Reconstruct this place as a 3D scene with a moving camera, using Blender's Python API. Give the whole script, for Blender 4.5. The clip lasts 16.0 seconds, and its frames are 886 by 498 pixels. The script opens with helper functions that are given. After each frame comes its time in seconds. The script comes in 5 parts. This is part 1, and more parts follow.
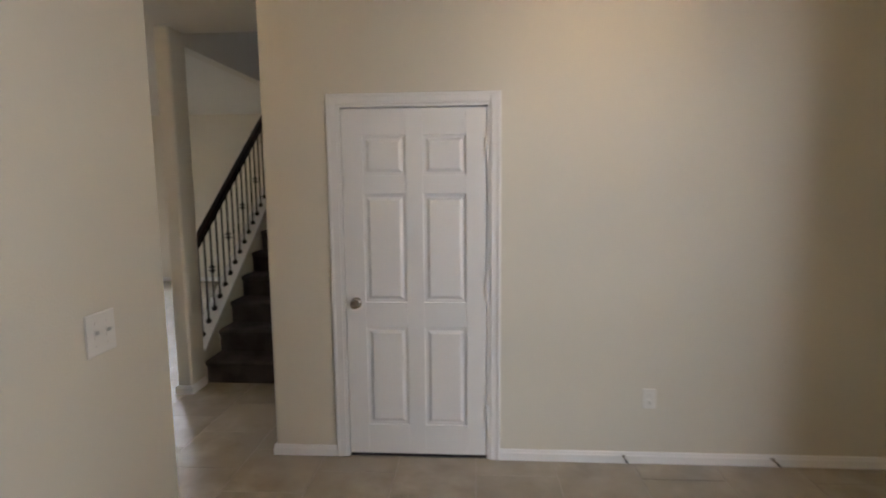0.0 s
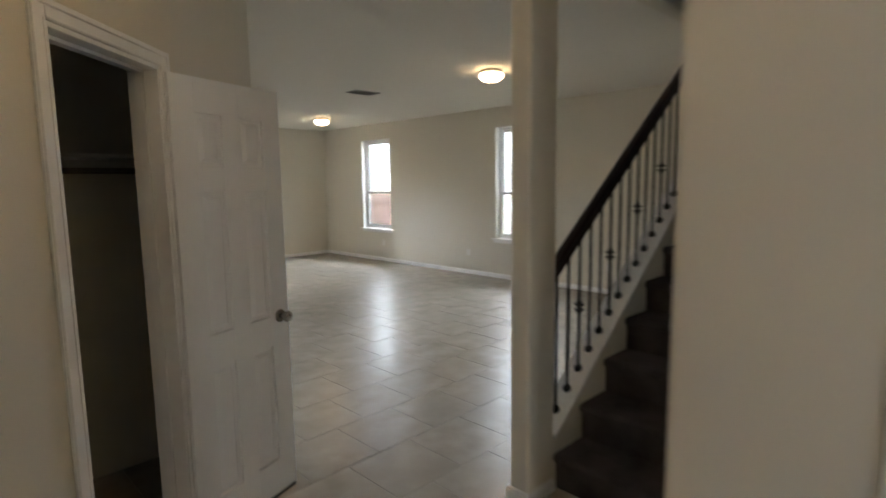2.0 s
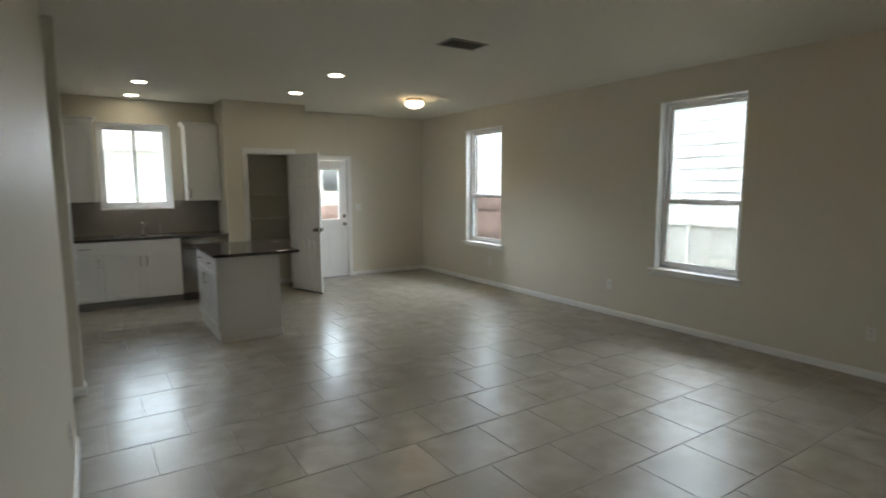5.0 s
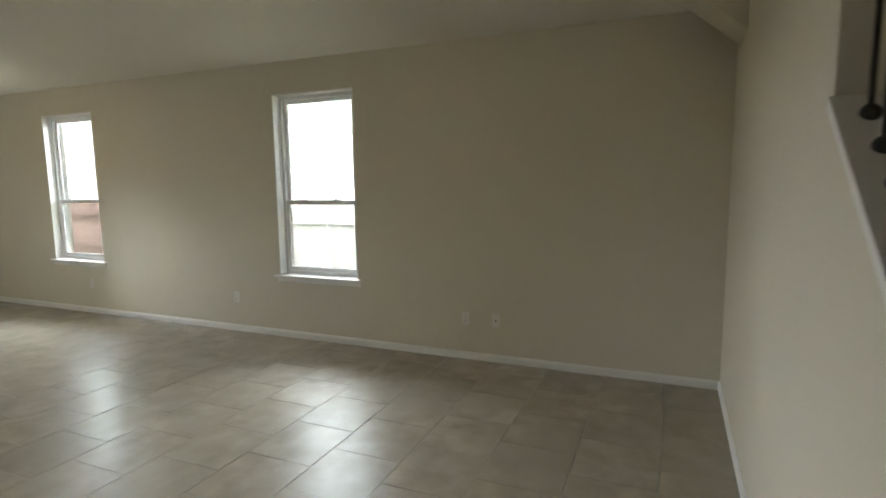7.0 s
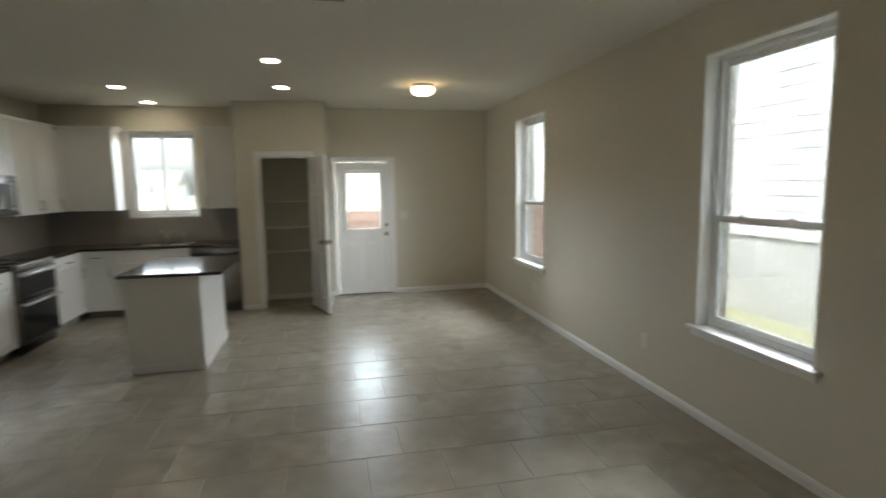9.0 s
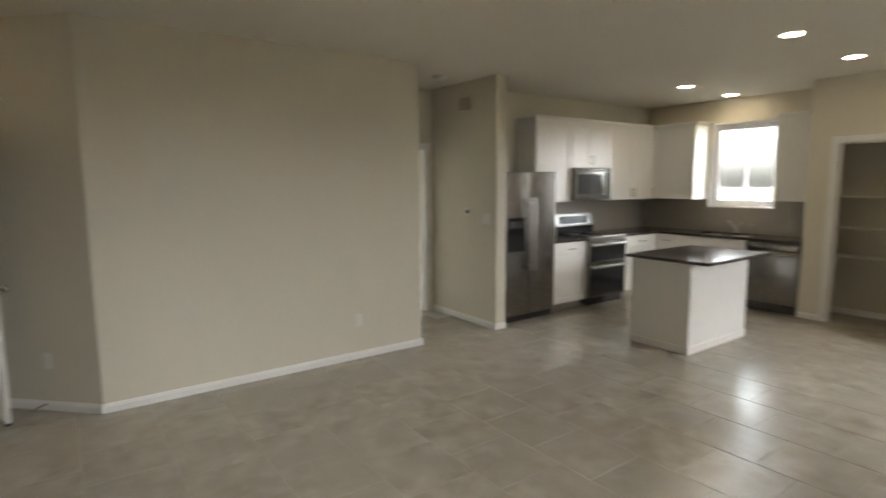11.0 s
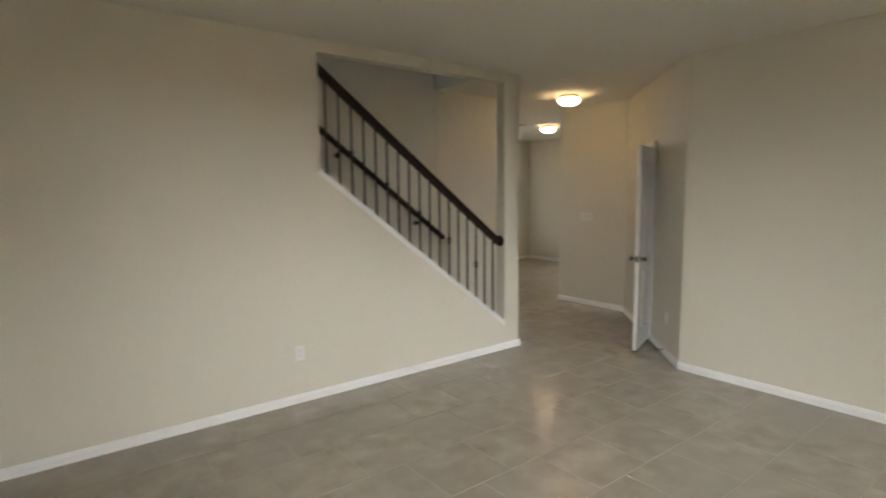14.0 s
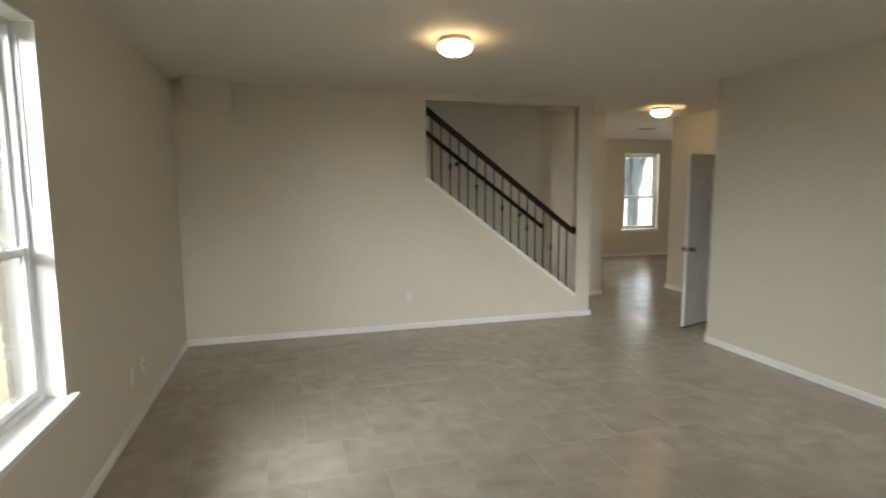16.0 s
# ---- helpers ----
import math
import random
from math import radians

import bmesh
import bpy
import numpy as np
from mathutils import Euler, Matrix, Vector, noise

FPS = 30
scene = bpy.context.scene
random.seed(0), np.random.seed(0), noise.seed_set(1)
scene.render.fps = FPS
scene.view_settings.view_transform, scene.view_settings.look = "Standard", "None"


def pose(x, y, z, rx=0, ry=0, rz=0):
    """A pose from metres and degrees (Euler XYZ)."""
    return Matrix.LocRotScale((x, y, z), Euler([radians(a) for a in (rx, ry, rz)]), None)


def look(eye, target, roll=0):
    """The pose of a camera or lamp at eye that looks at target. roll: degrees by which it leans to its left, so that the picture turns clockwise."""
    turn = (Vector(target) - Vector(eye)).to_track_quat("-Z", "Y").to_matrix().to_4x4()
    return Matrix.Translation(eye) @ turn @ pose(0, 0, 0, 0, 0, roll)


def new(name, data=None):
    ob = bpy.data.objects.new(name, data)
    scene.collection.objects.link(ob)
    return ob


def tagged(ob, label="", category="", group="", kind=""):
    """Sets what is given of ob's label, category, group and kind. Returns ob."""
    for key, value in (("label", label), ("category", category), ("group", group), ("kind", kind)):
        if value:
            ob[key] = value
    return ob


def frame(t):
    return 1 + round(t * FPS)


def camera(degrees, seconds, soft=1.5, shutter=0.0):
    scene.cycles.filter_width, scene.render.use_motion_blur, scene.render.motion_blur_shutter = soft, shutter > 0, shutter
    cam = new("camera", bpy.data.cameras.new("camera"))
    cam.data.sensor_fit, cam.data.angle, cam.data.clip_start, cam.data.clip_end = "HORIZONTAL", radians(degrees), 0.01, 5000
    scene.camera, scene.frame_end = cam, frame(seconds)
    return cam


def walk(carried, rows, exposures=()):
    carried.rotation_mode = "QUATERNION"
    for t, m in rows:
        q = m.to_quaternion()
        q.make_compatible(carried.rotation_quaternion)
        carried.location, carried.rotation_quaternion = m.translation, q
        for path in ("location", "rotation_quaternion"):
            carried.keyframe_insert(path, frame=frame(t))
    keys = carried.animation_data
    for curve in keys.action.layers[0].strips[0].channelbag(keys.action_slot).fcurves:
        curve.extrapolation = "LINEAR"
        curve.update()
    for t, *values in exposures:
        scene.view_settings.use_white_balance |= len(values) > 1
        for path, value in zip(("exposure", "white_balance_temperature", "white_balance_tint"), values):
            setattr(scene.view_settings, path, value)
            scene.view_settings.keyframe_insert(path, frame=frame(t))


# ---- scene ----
cam = camera(78.8, 16.0, 1.7, 0.5)
PATH = [
    (0, (-8.689, -2.325, 1.611), (-6.708, -2.197, 1.367), -0.5),
    (0.5, (-8.227, -2.292, 1.594), (-6.29, -1.86, 1.347), -0.7),
    (1, (-7.712, -2.12, 1.588), (-5.924, -1.26, 1.34), -0.7),
    (1.5, (-7.251, -1.93, 1.591), (-5.628, -0.789, 1.339), -0.7),
    (2, (-6.818, -1.575, 1.586), (-5.417, -0.17, 1.337), -0.8),
    (2.5, (-6.503, -1.169, 1.587), (-5.285, 0.398, 1.342), -1.2),
    (3, (-6.198, -0.837, 1.582), (-5.221, 0.891, 1.34), -0.4),
    (3.2, (-6.082, -0.688, 1.563), (-5.183, 1.082, 1.317), -0.2),
    (5.3, (-5.076, 0.401, 1.572), (-3.887, 1.991, 1.338), -0.2),
    (5.5, (-5.019, 0.368, 1.555), (-3.687, 1.844, 1.329), -0.1),
    (6, (-4.919, 0.304, 1.558), (-3.287, 1.438, 1.334), -0.26),
    (6.5, (-4.71, 0.31, 1.575), (-2.905, 1.138, 1.343), -0.6),
    (7, (-4.358, 0.378, 1.581), (-2.532, 1.154, 1.328), -0.75),
    (7.5, (-3.911, 0.62, 1.567), (-2.155, 1.545, 1.319), -0.55),
    (8, (-3.46, 0.79, 1.618), (-1.98, 2.113, 1.357), -0.88),
    (8.5, (-2.959, 0.859, 1.637), (-1.986, 2.588, 1.385), -0.9),
    (9, (-2.435, 0.878, 1.63), (-2.019, 2.82, 1.392), -0.9),
    (9.2, (-2.176, 0.903, 1.618), (-2.014, 2.883, 1.387), -1.0),
    (11.3, (-0.819, 1.469, 1.624), (-2.61, 2.327, 1.388), -0.8),
    (11.5, (-0.766, 1.63, 1.603), (-2.649, 2.267, 1.38), -1.1),
    (12, (-0.774, 1.956, 1.576), (-2.758, 2.103, 1.369), -0.9),
    (12.5, (-0.762, 2.363, 1.581), (-2.724, 2.038, 1.369), -0.8),
    (13, (-0.751, 2.805, 1.581), (-2.581, 2.028, 1.367), -0.6),
    (13.5, (-0.808, 3.323, 1.578), (-2.386, 2.112, 1.371), -0.7),
    (14, (-0.802, 3.837, 1.608), (-2.029, 2.272, 1.394), -0.6),
    (14.5, (-0.893, 4.382, 1.606), (-1.741, 2.584, 1.394), -0.5),
    (15, (-0.94, 4.91, 1.63), (-1.533, 3.011, 1.422), -0.3),
    (15.5, (-0.958, 5.462, 1.646), (-1.426, 3.529, 1.432), -0.2),
    (16, (-1.091, 6.097, 1.668), (-1.635, 4.186, 1.438), -0.3),
]
EXPOSURES = [(0, 6.15, 6000, 18), (1, 5.98, 6100, 17), (1.5, 5.95, 6100, 16), (2, 6.0, 5950, 14), (2.5, 6.1, 5850, 12), (3.2, 5.9, 5800, 10), (5.3, 5.3, 6000, 8), (6.5, 5.6, 6250, 7), (7.5, 5.9, 6250, 8), (8.2, 5.6, 6200, 8), (9.2, 5.35, 6150, 9), (11.3, 6.05, 6550, 13), (12.5, 6.15, 6550, 13), (14, 6.25, 6450, 13), (16, 6.1, 6400, 11)]
walk(cam, [(t, look(eye, target, roll)) for t, eye, target, roll in PATH], EXPOSURES)

# ---- world and sun ----
world = bpy.data.worlds.new("sky")
scene.world = world
world.use_nodes = True
wn = world.node_tree
sky = wn.nodes.new("ShaderNodeTexSky")
sky.sky_type = "NISHITA"
sky.sun_disc = False
sky.sun_elevation = radians(66)
sky.sun_rotation = radians(241)
sky.air_density = 1.2
sky.dust_density = 4.0
sky.ozone_density = 0.6
grey = wn.nodes.new("ShaderNodeHueSaturation")
grey.inputs["Saturation"].default_value = 0.35
wn.links.new(sky.outputs["Color"], grey.inputs["Color"])
wn.links.new(grey.outputs["Color"], wn.nodes["Background"].inputs["Color"])
wn.nodes["Background"].inputs["Strength"].default_value = 0.15
sun_data = bpy.data.lights.new("sun", "SUN")
sun_data.energy = 0.8
sun_data.angle = radians(60)
sun_data.color = (1.0, 0.96, 0.9)
sun = new("sun", sun_data)
sun.matrix_world = look((0, 0, 30), (9.0, 5.0, 6.0))


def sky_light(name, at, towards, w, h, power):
    """An area lamp added outside a window in place of soft skylight on its opening."""
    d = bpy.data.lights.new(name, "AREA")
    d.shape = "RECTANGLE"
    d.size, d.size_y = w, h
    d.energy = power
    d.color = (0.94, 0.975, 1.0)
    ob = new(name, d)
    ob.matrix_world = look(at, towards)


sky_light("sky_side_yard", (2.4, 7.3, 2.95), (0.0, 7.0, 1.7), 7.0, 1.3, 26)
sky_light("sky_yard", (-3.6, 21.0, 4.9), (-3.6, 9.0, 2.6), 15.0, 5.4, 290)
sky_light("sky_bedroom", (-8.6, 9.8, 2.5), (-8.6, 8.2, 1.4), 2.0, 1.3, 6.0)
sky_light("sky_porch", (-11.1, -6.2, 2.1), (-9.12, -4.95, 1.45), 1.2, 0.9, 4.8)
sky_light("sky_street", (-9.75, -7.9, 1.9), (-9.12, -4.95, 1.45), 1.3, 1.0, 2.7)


# ---- materials ----
def mat(name, c1, c2=None, scale=6.0, rough=0.5, metal=0.0, bump=0.0, bscale=80.0, detail=4.0, rough2=None,
        island=0.0, emit=None, estr=0.0, c3=None, scale3=0.6):
    """A noise-varied surface in world metres: c1..c2 by a fine noise, c3 by a broad one."""
    m = bpy.data.materials.new(name)
    m.use_nodes = True
    nt = m.node_tree
    b = nt.nodes["Principled BSDF"]
    b.inputs["Roughness"].default_value = rough
    b.inputs["Metallic"].default_value = metal
    geo = nt.nodes.new("ShaderNodeNewGeometry")
    c2 = c2 or c1
    n1 = nt.nodes.new("ShaderNodeTexNoise")
    n1.inputs["Scale"].default_value = scale
    n1.inputs["Detail"].default_value = detail
    shift = nt.nodes.new("ShaderNodeVectorMath")
    shift.operation = "ADD"
    shift.inputs[1].default_value = (13.7, 5.3, 7.73)
    nt.links.new(geo.outputs["Position"], shift.inputs[0])
    if island:
        own = nt.nodes.new("ShaderNodeObjectInfo")
        far = nt.nodes.new("ShaderNodeMath")
        far.operation = "MULTIPLY_ADD"
        far.inputs[1].default_value, far.inputs[2].default_value = 41.0, 7.73
        nt.links.new(own.outputs["Random"], far.inputs[0])
        nt.links.new(far.outputs["Value"], shift.inputs[1])
    nt.links.new(shift.outputs["Vector"], n1.inputs["Vector"])
    r1 = nt.nodes.new("ShaderNodeMix")
    r1.data_type = "RGBA"
    r1.inputs["A"].default_value, r1.inputs["B"].default_value = (*c1, 1), (*c2, 1)
    nt.links.new(n1.outputs["Fac"], r1.inputs["Factor"])
    col = r1.outputs["Result"]
    if c3:
        n3 = nt.nodes.new("ShaderNodeTexNoise")
        n3.inputs["Scale"].default_value = scale3
        n3.inputs["Detail"].default_value = 3
        nt.links.new(geo.outputs["Position"], n3.inputs["Vector"])
        r3 = nt.nodes.new("ShaderNodeMapRange")
        r3.inputs["From Min"].default_value, r3.inputs["From Max"].default_value = 0.4, 0.7
        nt.links.new(n3.outputs["Fac"], r3.inputs["Value"])
        mx = nt.nodes.new("ShaderNodeMix")
        mx.data_type = "RGBA"
        nt.links.new(r3.outputs["Result"], mx.inputs["Factor"])
        nt.links.new(col, mx.inputs["A"])
        mx.inputs["B"].default_value = (*c3, 1)
        col = mx.outputs["Result"]
    if island:
        inf = nt.nodes.new("ShaderNodeObjectInfo")
        mr = nt.nodes.new("ShaderNodeMapRange")
        mr.inputs["To Min"].default_value, mr.inputs["To Max"].default_value = 1 - island, 1 + island
        nt.links.new(inf.outputs["Random"], mr.inputs["Value"])
        sc = nt.nodes.new("ShaderNodeVectorMath")
        sc.operation = "SCALE"
        nt.links.new(col, sc.inputs[0])
        nt.links.new(mr.outputs["Result"], sc.inputs["Scale"])
        col = sc.outputs["Vector"]
    nt.links.new(col, b.inputs["Base Color"])
    if rough2 is not None:
        rr = nt.nodes.new("ShaderNodeMapRange")
        rr.inputs["To Min"].default_value, rr.inputs["To Max"].default_value = rough, rough2
        nt.links.new(n1.outputs["Fac"], rr.inputs["Value"])
        nt.links.new(rr.outputs["Result"], b.inputs["Roughness"])
    if bump:
        nb = nt.nodes.new("ShaderNodeTexNoise")
        nb.inputs["Scale"].default_value = bscale
        nb.inputs["Detail"].default_value = 3
        nt.links.new(geo.outputs["Position"], nb.inputs["Vector"])
        bp = nt.nodes.new("ShaderNodeBump")
        bp.inputs["Strength"].default_value = bump
        bp.inputs["Distance"].default_value = 0.004
        nt.links.new(nb.outputs["Fac"], bp.inputs["Height"])
        nt.links.new(bp.outputs["Normal"], b.inputs["Normal"])
    if emit:
        b.inputs["Emission Color"].default_value = (*emit, 1)
        b.inputs["Emission Strength"].default_value = estr
    return m


WALL = mat("wall_paint", (0.615, 0.58, 0.48), (0.645, 0.61, 0.507), 1.2, 0.62, bump=0.18, bscale=140)
CEIL = mat("ceiling_paint", (0.685, 0.66, 0.585), (0.715, 0.69, 0.615), 1.4, 0.8, bump=0.35, bscale=110)
TRIM = mat("trim_white", (0.76, 0.755, 0.73), (0.80, 0.795, 0.77), 5, 0.35, bump=0.04, bscale=60)
DOORW = mat("door_white", (0.74, 0.735, 0.715), (0.78, 0.775, 0.755), 4, 0.38, bump=0.05, bscale=90)
VINYL = mat("window_vinyl", (0.78, 0.79, 0.79), (0.82, 0.83, 0.83), 4, 0.3)
TILE = mat("floor_tile", (0.195, 0.174, 0.136), (0.545, 0.497, 0.41), 5.5, 0.23, detail=5, c3=(0.35, 0.319, 0.262), scale3=1.7, island=0.018, bump=0.03, bscale=25)
TILE.node_tree.nodes["Principled BSDF"].inputs["Specular IOR Level"].default_value = 0.65
GROUT = mat("grout", (0.35, 0.322, 0.275), (0.41, 0.378, 0.325), 25, 0.8)
CARPET = mat("stair_carpet", (0.042, 0.035, 0.034), (0.10, 0.086, 0.082), 220, 1.0, bump=0.9, bscale=320, c3=(0.026, 0.022, 0.021), scale3=5)
CARPETB = mat("bedroom_carpet", (0.22, 0.21, 0.2), (0.3, 0.285, 0.27), 200, 1.0, bump=0.8, bscale=300)
RAIL = mat("espresso_wood", (0.012, 0.006, 0.0045), (0.026, 0.013, 0.009), 40, 0.42, bump=0.06, bscale=60)
IRON = mat("wrought_iron", (0.012, 0.011, 0.011), (0.022, 0.02, 0.02), 90, 0.5, metal=0.3, bump=0.1, bscale=200)
RAIL.node_tree.nodes["Principled BSDF"].inputs["Specular IOR Level"].default_value = 0.2
NICKEL = mat("satin_nickel", (0.34, 0.305, 0.26), (0.40, 0.36, 0.31), 60, 0.26, metal=1.0)
STEEL = mat("stainless_steel", (0.24, 0.228, 0.21), (0.30, 0.287, 0.265), 30, 0.22, metal=1.0, rough2=0.30, bump=0.02, bscale=200)
BRIGHTSTEEL = mat("polished_steel", (0.44, 0.425, 0.40), (0.50, 0.485, 0.46), 40, 0.28, metal=1.0)
DARKSTEEL = mat("dark_steel_side", (0.06, 0.06, 0.06), (0.08, 0.08, 0.08), 30, 0.5, metal=0.2)
BLACK = mat("black_enamel", (0.010, 0.010, 0.011), (0.016, 0.016, 0.017), 30, 0.12)
RUBBER = mat("black_plastic", (0.015, 0.015, 0.015), (0.025, 0.025, 0.025), 60, 0.6)
CAB = mat("cabinet_white", (0.74, 0.735, 0.71), (0.78, 0.775, 0.75), 3, 0.36, bump=0.03, bscale=70)
COUNTER = mat("dark_granite", (0.018, 0.014, 0.013), (0.075, 0.058, 0.05), 130, 0.10, detail=8, c3=(0.03, 0.024, 0.022), scale3=14)
PLASTIC = mat("white_plastic", (0.69, 0.675, 0.62), (0.72, 0.705, 0.65), 20, 0.4)
SLOT = mat("dark_slot", (0.04, 0.038, 0.035), (0.05, 0.048, 0.045), 40, 0.7)
DUCT = mat("duct_shadow", (0.02, 0.018, 0.016), (0.03, 0.027, 0.024), 20, 0.9)
GRILLE = mat("vent_grille", (0.30, 0.285, 0.25), (0.34, 0.32, 0.285), 20, 0.6)
BEIGEPL = mat("beige_plastic", (0.42, 0.36, 0.27), (0.46, 0.40, 0.30), 20, 0.5)
DOME = mat("lit_glass_dome", (0.9, 0.85, 0.75), None, 5, 0.3, emit=(1.0, 0.67, 0.34), estr=0.30)
CANLENS = mat("lit_can_lens", (0.9, 0.87, 0.8), None, 5, 0.4, emit=(1.0, 0.82, 0.56), estr=1.0)
SIDING = mat("white_siding", (0.74, 0.74, 0.72), (0.80, 0.80, 0.78), 3, 0.6, bump=0.15, bscale=60)
STUCCO = mat("rendered_foundation", (0.49, 0.485, 0.47), (0.56, 0.555, 0.54), 6, 0.9, bump=0.4, bscale=90)
BRICK = mat("pale_brick", (0.40, 0.35, 0.29), (0.55, 0.50, 0.43), 18, 0.85, bump=0.5, bscale=70, island=0.15)
MORTAR = mat("mortar", (0.5, 0.48, 0.44), (0.58, 0.56, 0.52), 30, 0.95, bump=0.3, bscale=120)
FENCE = mat("cedar_fence", (0.25, 0.165, 0.14), (0.36, 0.25, 0.215), 14, 0.8, bump=0.3, bscale=50, island=0.2)
GROUND = mat("sandy_ground", (0.34, 0.30, 0.22), (0.46, 0.41, 0.31), 3, 0.95, bump=0.5, bscale=30, c3=(0.22, 0.24, 0.12), scale3=0.15)
STONE = mat("porch_timber", (0.09, 0.108, 0.125), (0.15, 0.175, 0.20), 7, 0.8, bump=0.5, bscale=30)
BLUE = mat("blue_paint", (0.05, 0.10, 0.17), (0.07, 0.13, 0.21), 3, 0.5)
FARPANE = mat("far_window_glass", (0.08, 0.09, 0.10), (0.13, 0.15, 0.16), 2, 0.15)
ROOF = mat("roof_shingle", (0.24, 0.225, 0.21), (0.33, 0.31, 0.29), 9, 0.9, bump=0.4, bscale=40)


def glass_material(name, shade):
    m = bpy.data.materials.new(name)
    m.use_nodes = True
    nt = m.node_tree
    out = nt.nodes["Material Output"]
    nt.nodes.remove(nt.nodes["Principled BSDF"])
    tr = nt.nodes.new("ShaderNodeBsdfTransparent")
    tr.inputs["Color"].default_value = (*shade, 1)
    gl = nt.nodes.new("ShaderNodeBsdfGlossy")
    gl.inputs["Roughness"].default_value = 0.02
    lw = nt.nodes.new("ShaderNodeLayerWeight")
    pw = nt.nodes.new("ShaderNodeMath")
    pw.operation = "POWER"
    pw.inputs[1].default_value = 5.0
    nt.links.new(lw.outputs["Facing"], pw.inputs[0])
    fr = nt.nodes.new("ShaderNodeMath")
    fr.operation = "MULTIPLY_ADD"
    fr.inputs[1].default_value, fr.inputs[2].default_value = 0.9, 0.035
    nt.links.new(pw.outputs["Value"], fr.inputs[0])
    mx = nt.nodes.new("ShaderNodeMixShader")
    nt.links.new(fr.outputs["Value"], mx.inputs["Fac"])
    nt.links.new(tr.outputs["BSDF"], mx.inputs[1])
    nt.links.new(gl.outputs["BSDF"], mx.inputs[2])
    nt.links.new(mx.outputs["Shader"], out.inputs["Surface"])
    return m


# Dark tint added to every pane so that the bright outdoors shows dimmer.
GLASS = glass_material("window_glass", (0.27, 0.278, 0.274))
LESSDIM = glass_material("less_dimmed_window_glass", (0.34, 0.35, 0.345))
DIMMED = glass_material("dimmed_window_glass", (0.30, 0.308, 0.308))


def backsplash_material():
    m = mat("backsplash_tile", (0.31, 0.285, 0.245), (0.39, 0.36, 0.315), 9, 0.3, bump=0.0)
    nt = m.node_tree
    b = nt.nodes["Principled BSDF"]
    geo = nt.nodes.new("ShaderNodeNewGeometry")
    sep = nt.nodes.new("ShaderNodeSeparateXYZ")
    add = nt.nodes.new("ShaderNodeMath")
    com = nt.nodes.new("ShaderNodeCombineXYZ")
    br = nt.nodes.new("ShaderNodeTexBrick")
    nt.links.new(geo.outputs["Position"], sep.inputs["Vector"])
    nt.links.new(sep.outputs["X"], add.inputs[0])
    nt.links.new(sep.outputs["Y"], add.inputs[1])
    nt.links.new(add.outputs["Value"], com.inputs["X"])
    nt.links.new(sep.outputs["Z"], com.inputs["Y"])
    nt.links.new(com.outputs["Vector"], br.inputs["Vector"])
    br.inputs["Scale"].default_value = 1.0
    br.inputs["Brick Width"].default_value = 0.152
    br.inputs["Row Height"].default_value = 0.076
    br.inputs["Mortar Size"].default_value = 0.0015
    old = b.inputs["Base Color"].links[0].from_socket
    nt.links.new(old, br.inputs["Color1"])
    nt.links.new(old, br.inputs["Color2"])
    br.inputs["Mortar"].default_value = (0.36, 0.33, 0.29, 1)
    nt.links.new(br.outputs["Color"], b.inputs["Base Color"])
    bp = nt.nodes.new("ShaderNodeBump")
    bp.inputs["Strength"].default_value = 0.3
    bp.inputs["Distance"].default_value = 0.002
    bp.invert = True
    nt.links.new(br.outputs["Fac"], bp.inputs["Height"])
    nt.links.new(bp.outputs["Normal"], b.inputs["Normal"])
    return m


SPLASH = backsplash_material()


# ---- building helpers ----
def solid(bm, x0, x1, y0, y1, z0, z1, bev=0.0, seg=1):
    """A box between two corners, with its edges rounded by bev."""
    t = bmesh.new()
    bmesh.ops.create_cube(t, size=1)
    for v in t.verts:
        v.co = Vector(((x0 + x1) / 2 + v.co.x * (x1 - x0), (y0 + y1) / 2 + v.co.y * (y1 - y0), (z0 + z1) / 2 + v.co.z * (z1 - z0)))
    if bev:
        bmesh.ops.bevel(t, geom=t.edges[:], offset=bev, segments=seg, affect="EDGES", profile=0.5)
    merge(bm, t)
    return bm


def merge(bm, t, m=None):
    if m is not None:
        bmesh.ops.transform(t, matrix=m, verts=t.verts[:])
    bmesh.ops.recalc_face_normals(t, faces=t.faces[:])
    me = bpy.data.meshes.new("tmp")
    t.to_mesh(me)
    t.free()
    bm.from_mesh(me)
    bpy.data.meshes.remove(me)


def lathe(bm, profile, axis="z", at=(0, 0, 0), n=20):
    """A body of revolution from (radius, height) pairs along an axis."""
    t = bmesh.new()
    rings = []
    for r, h in profile:
        rings.append([t.verts.new((r * math.cos(2 * math.pi * i / n), r * math.sin(2 * math.pi * i / n), h)) for i in range(n)])
    for a, b in zip(rings, rings[1:]):
        for i in range(n):
            t.faces.new((a[i], a[(i + 1) % n], b[(i + 1) % n], b[i]))
    t.faces.new(rings[0][::-1])
    t.faces.new(rings[-1])
    turn = {"z": Matrix.Identity(4), "x": Matrix.Rotation(radians(90), 4, "Y"), "y": Matrix.Rotation(radians(-90), 4, "X")}[axis]
    merge(bm, t, Matrix.Translation(at) @ turn)
    return bm


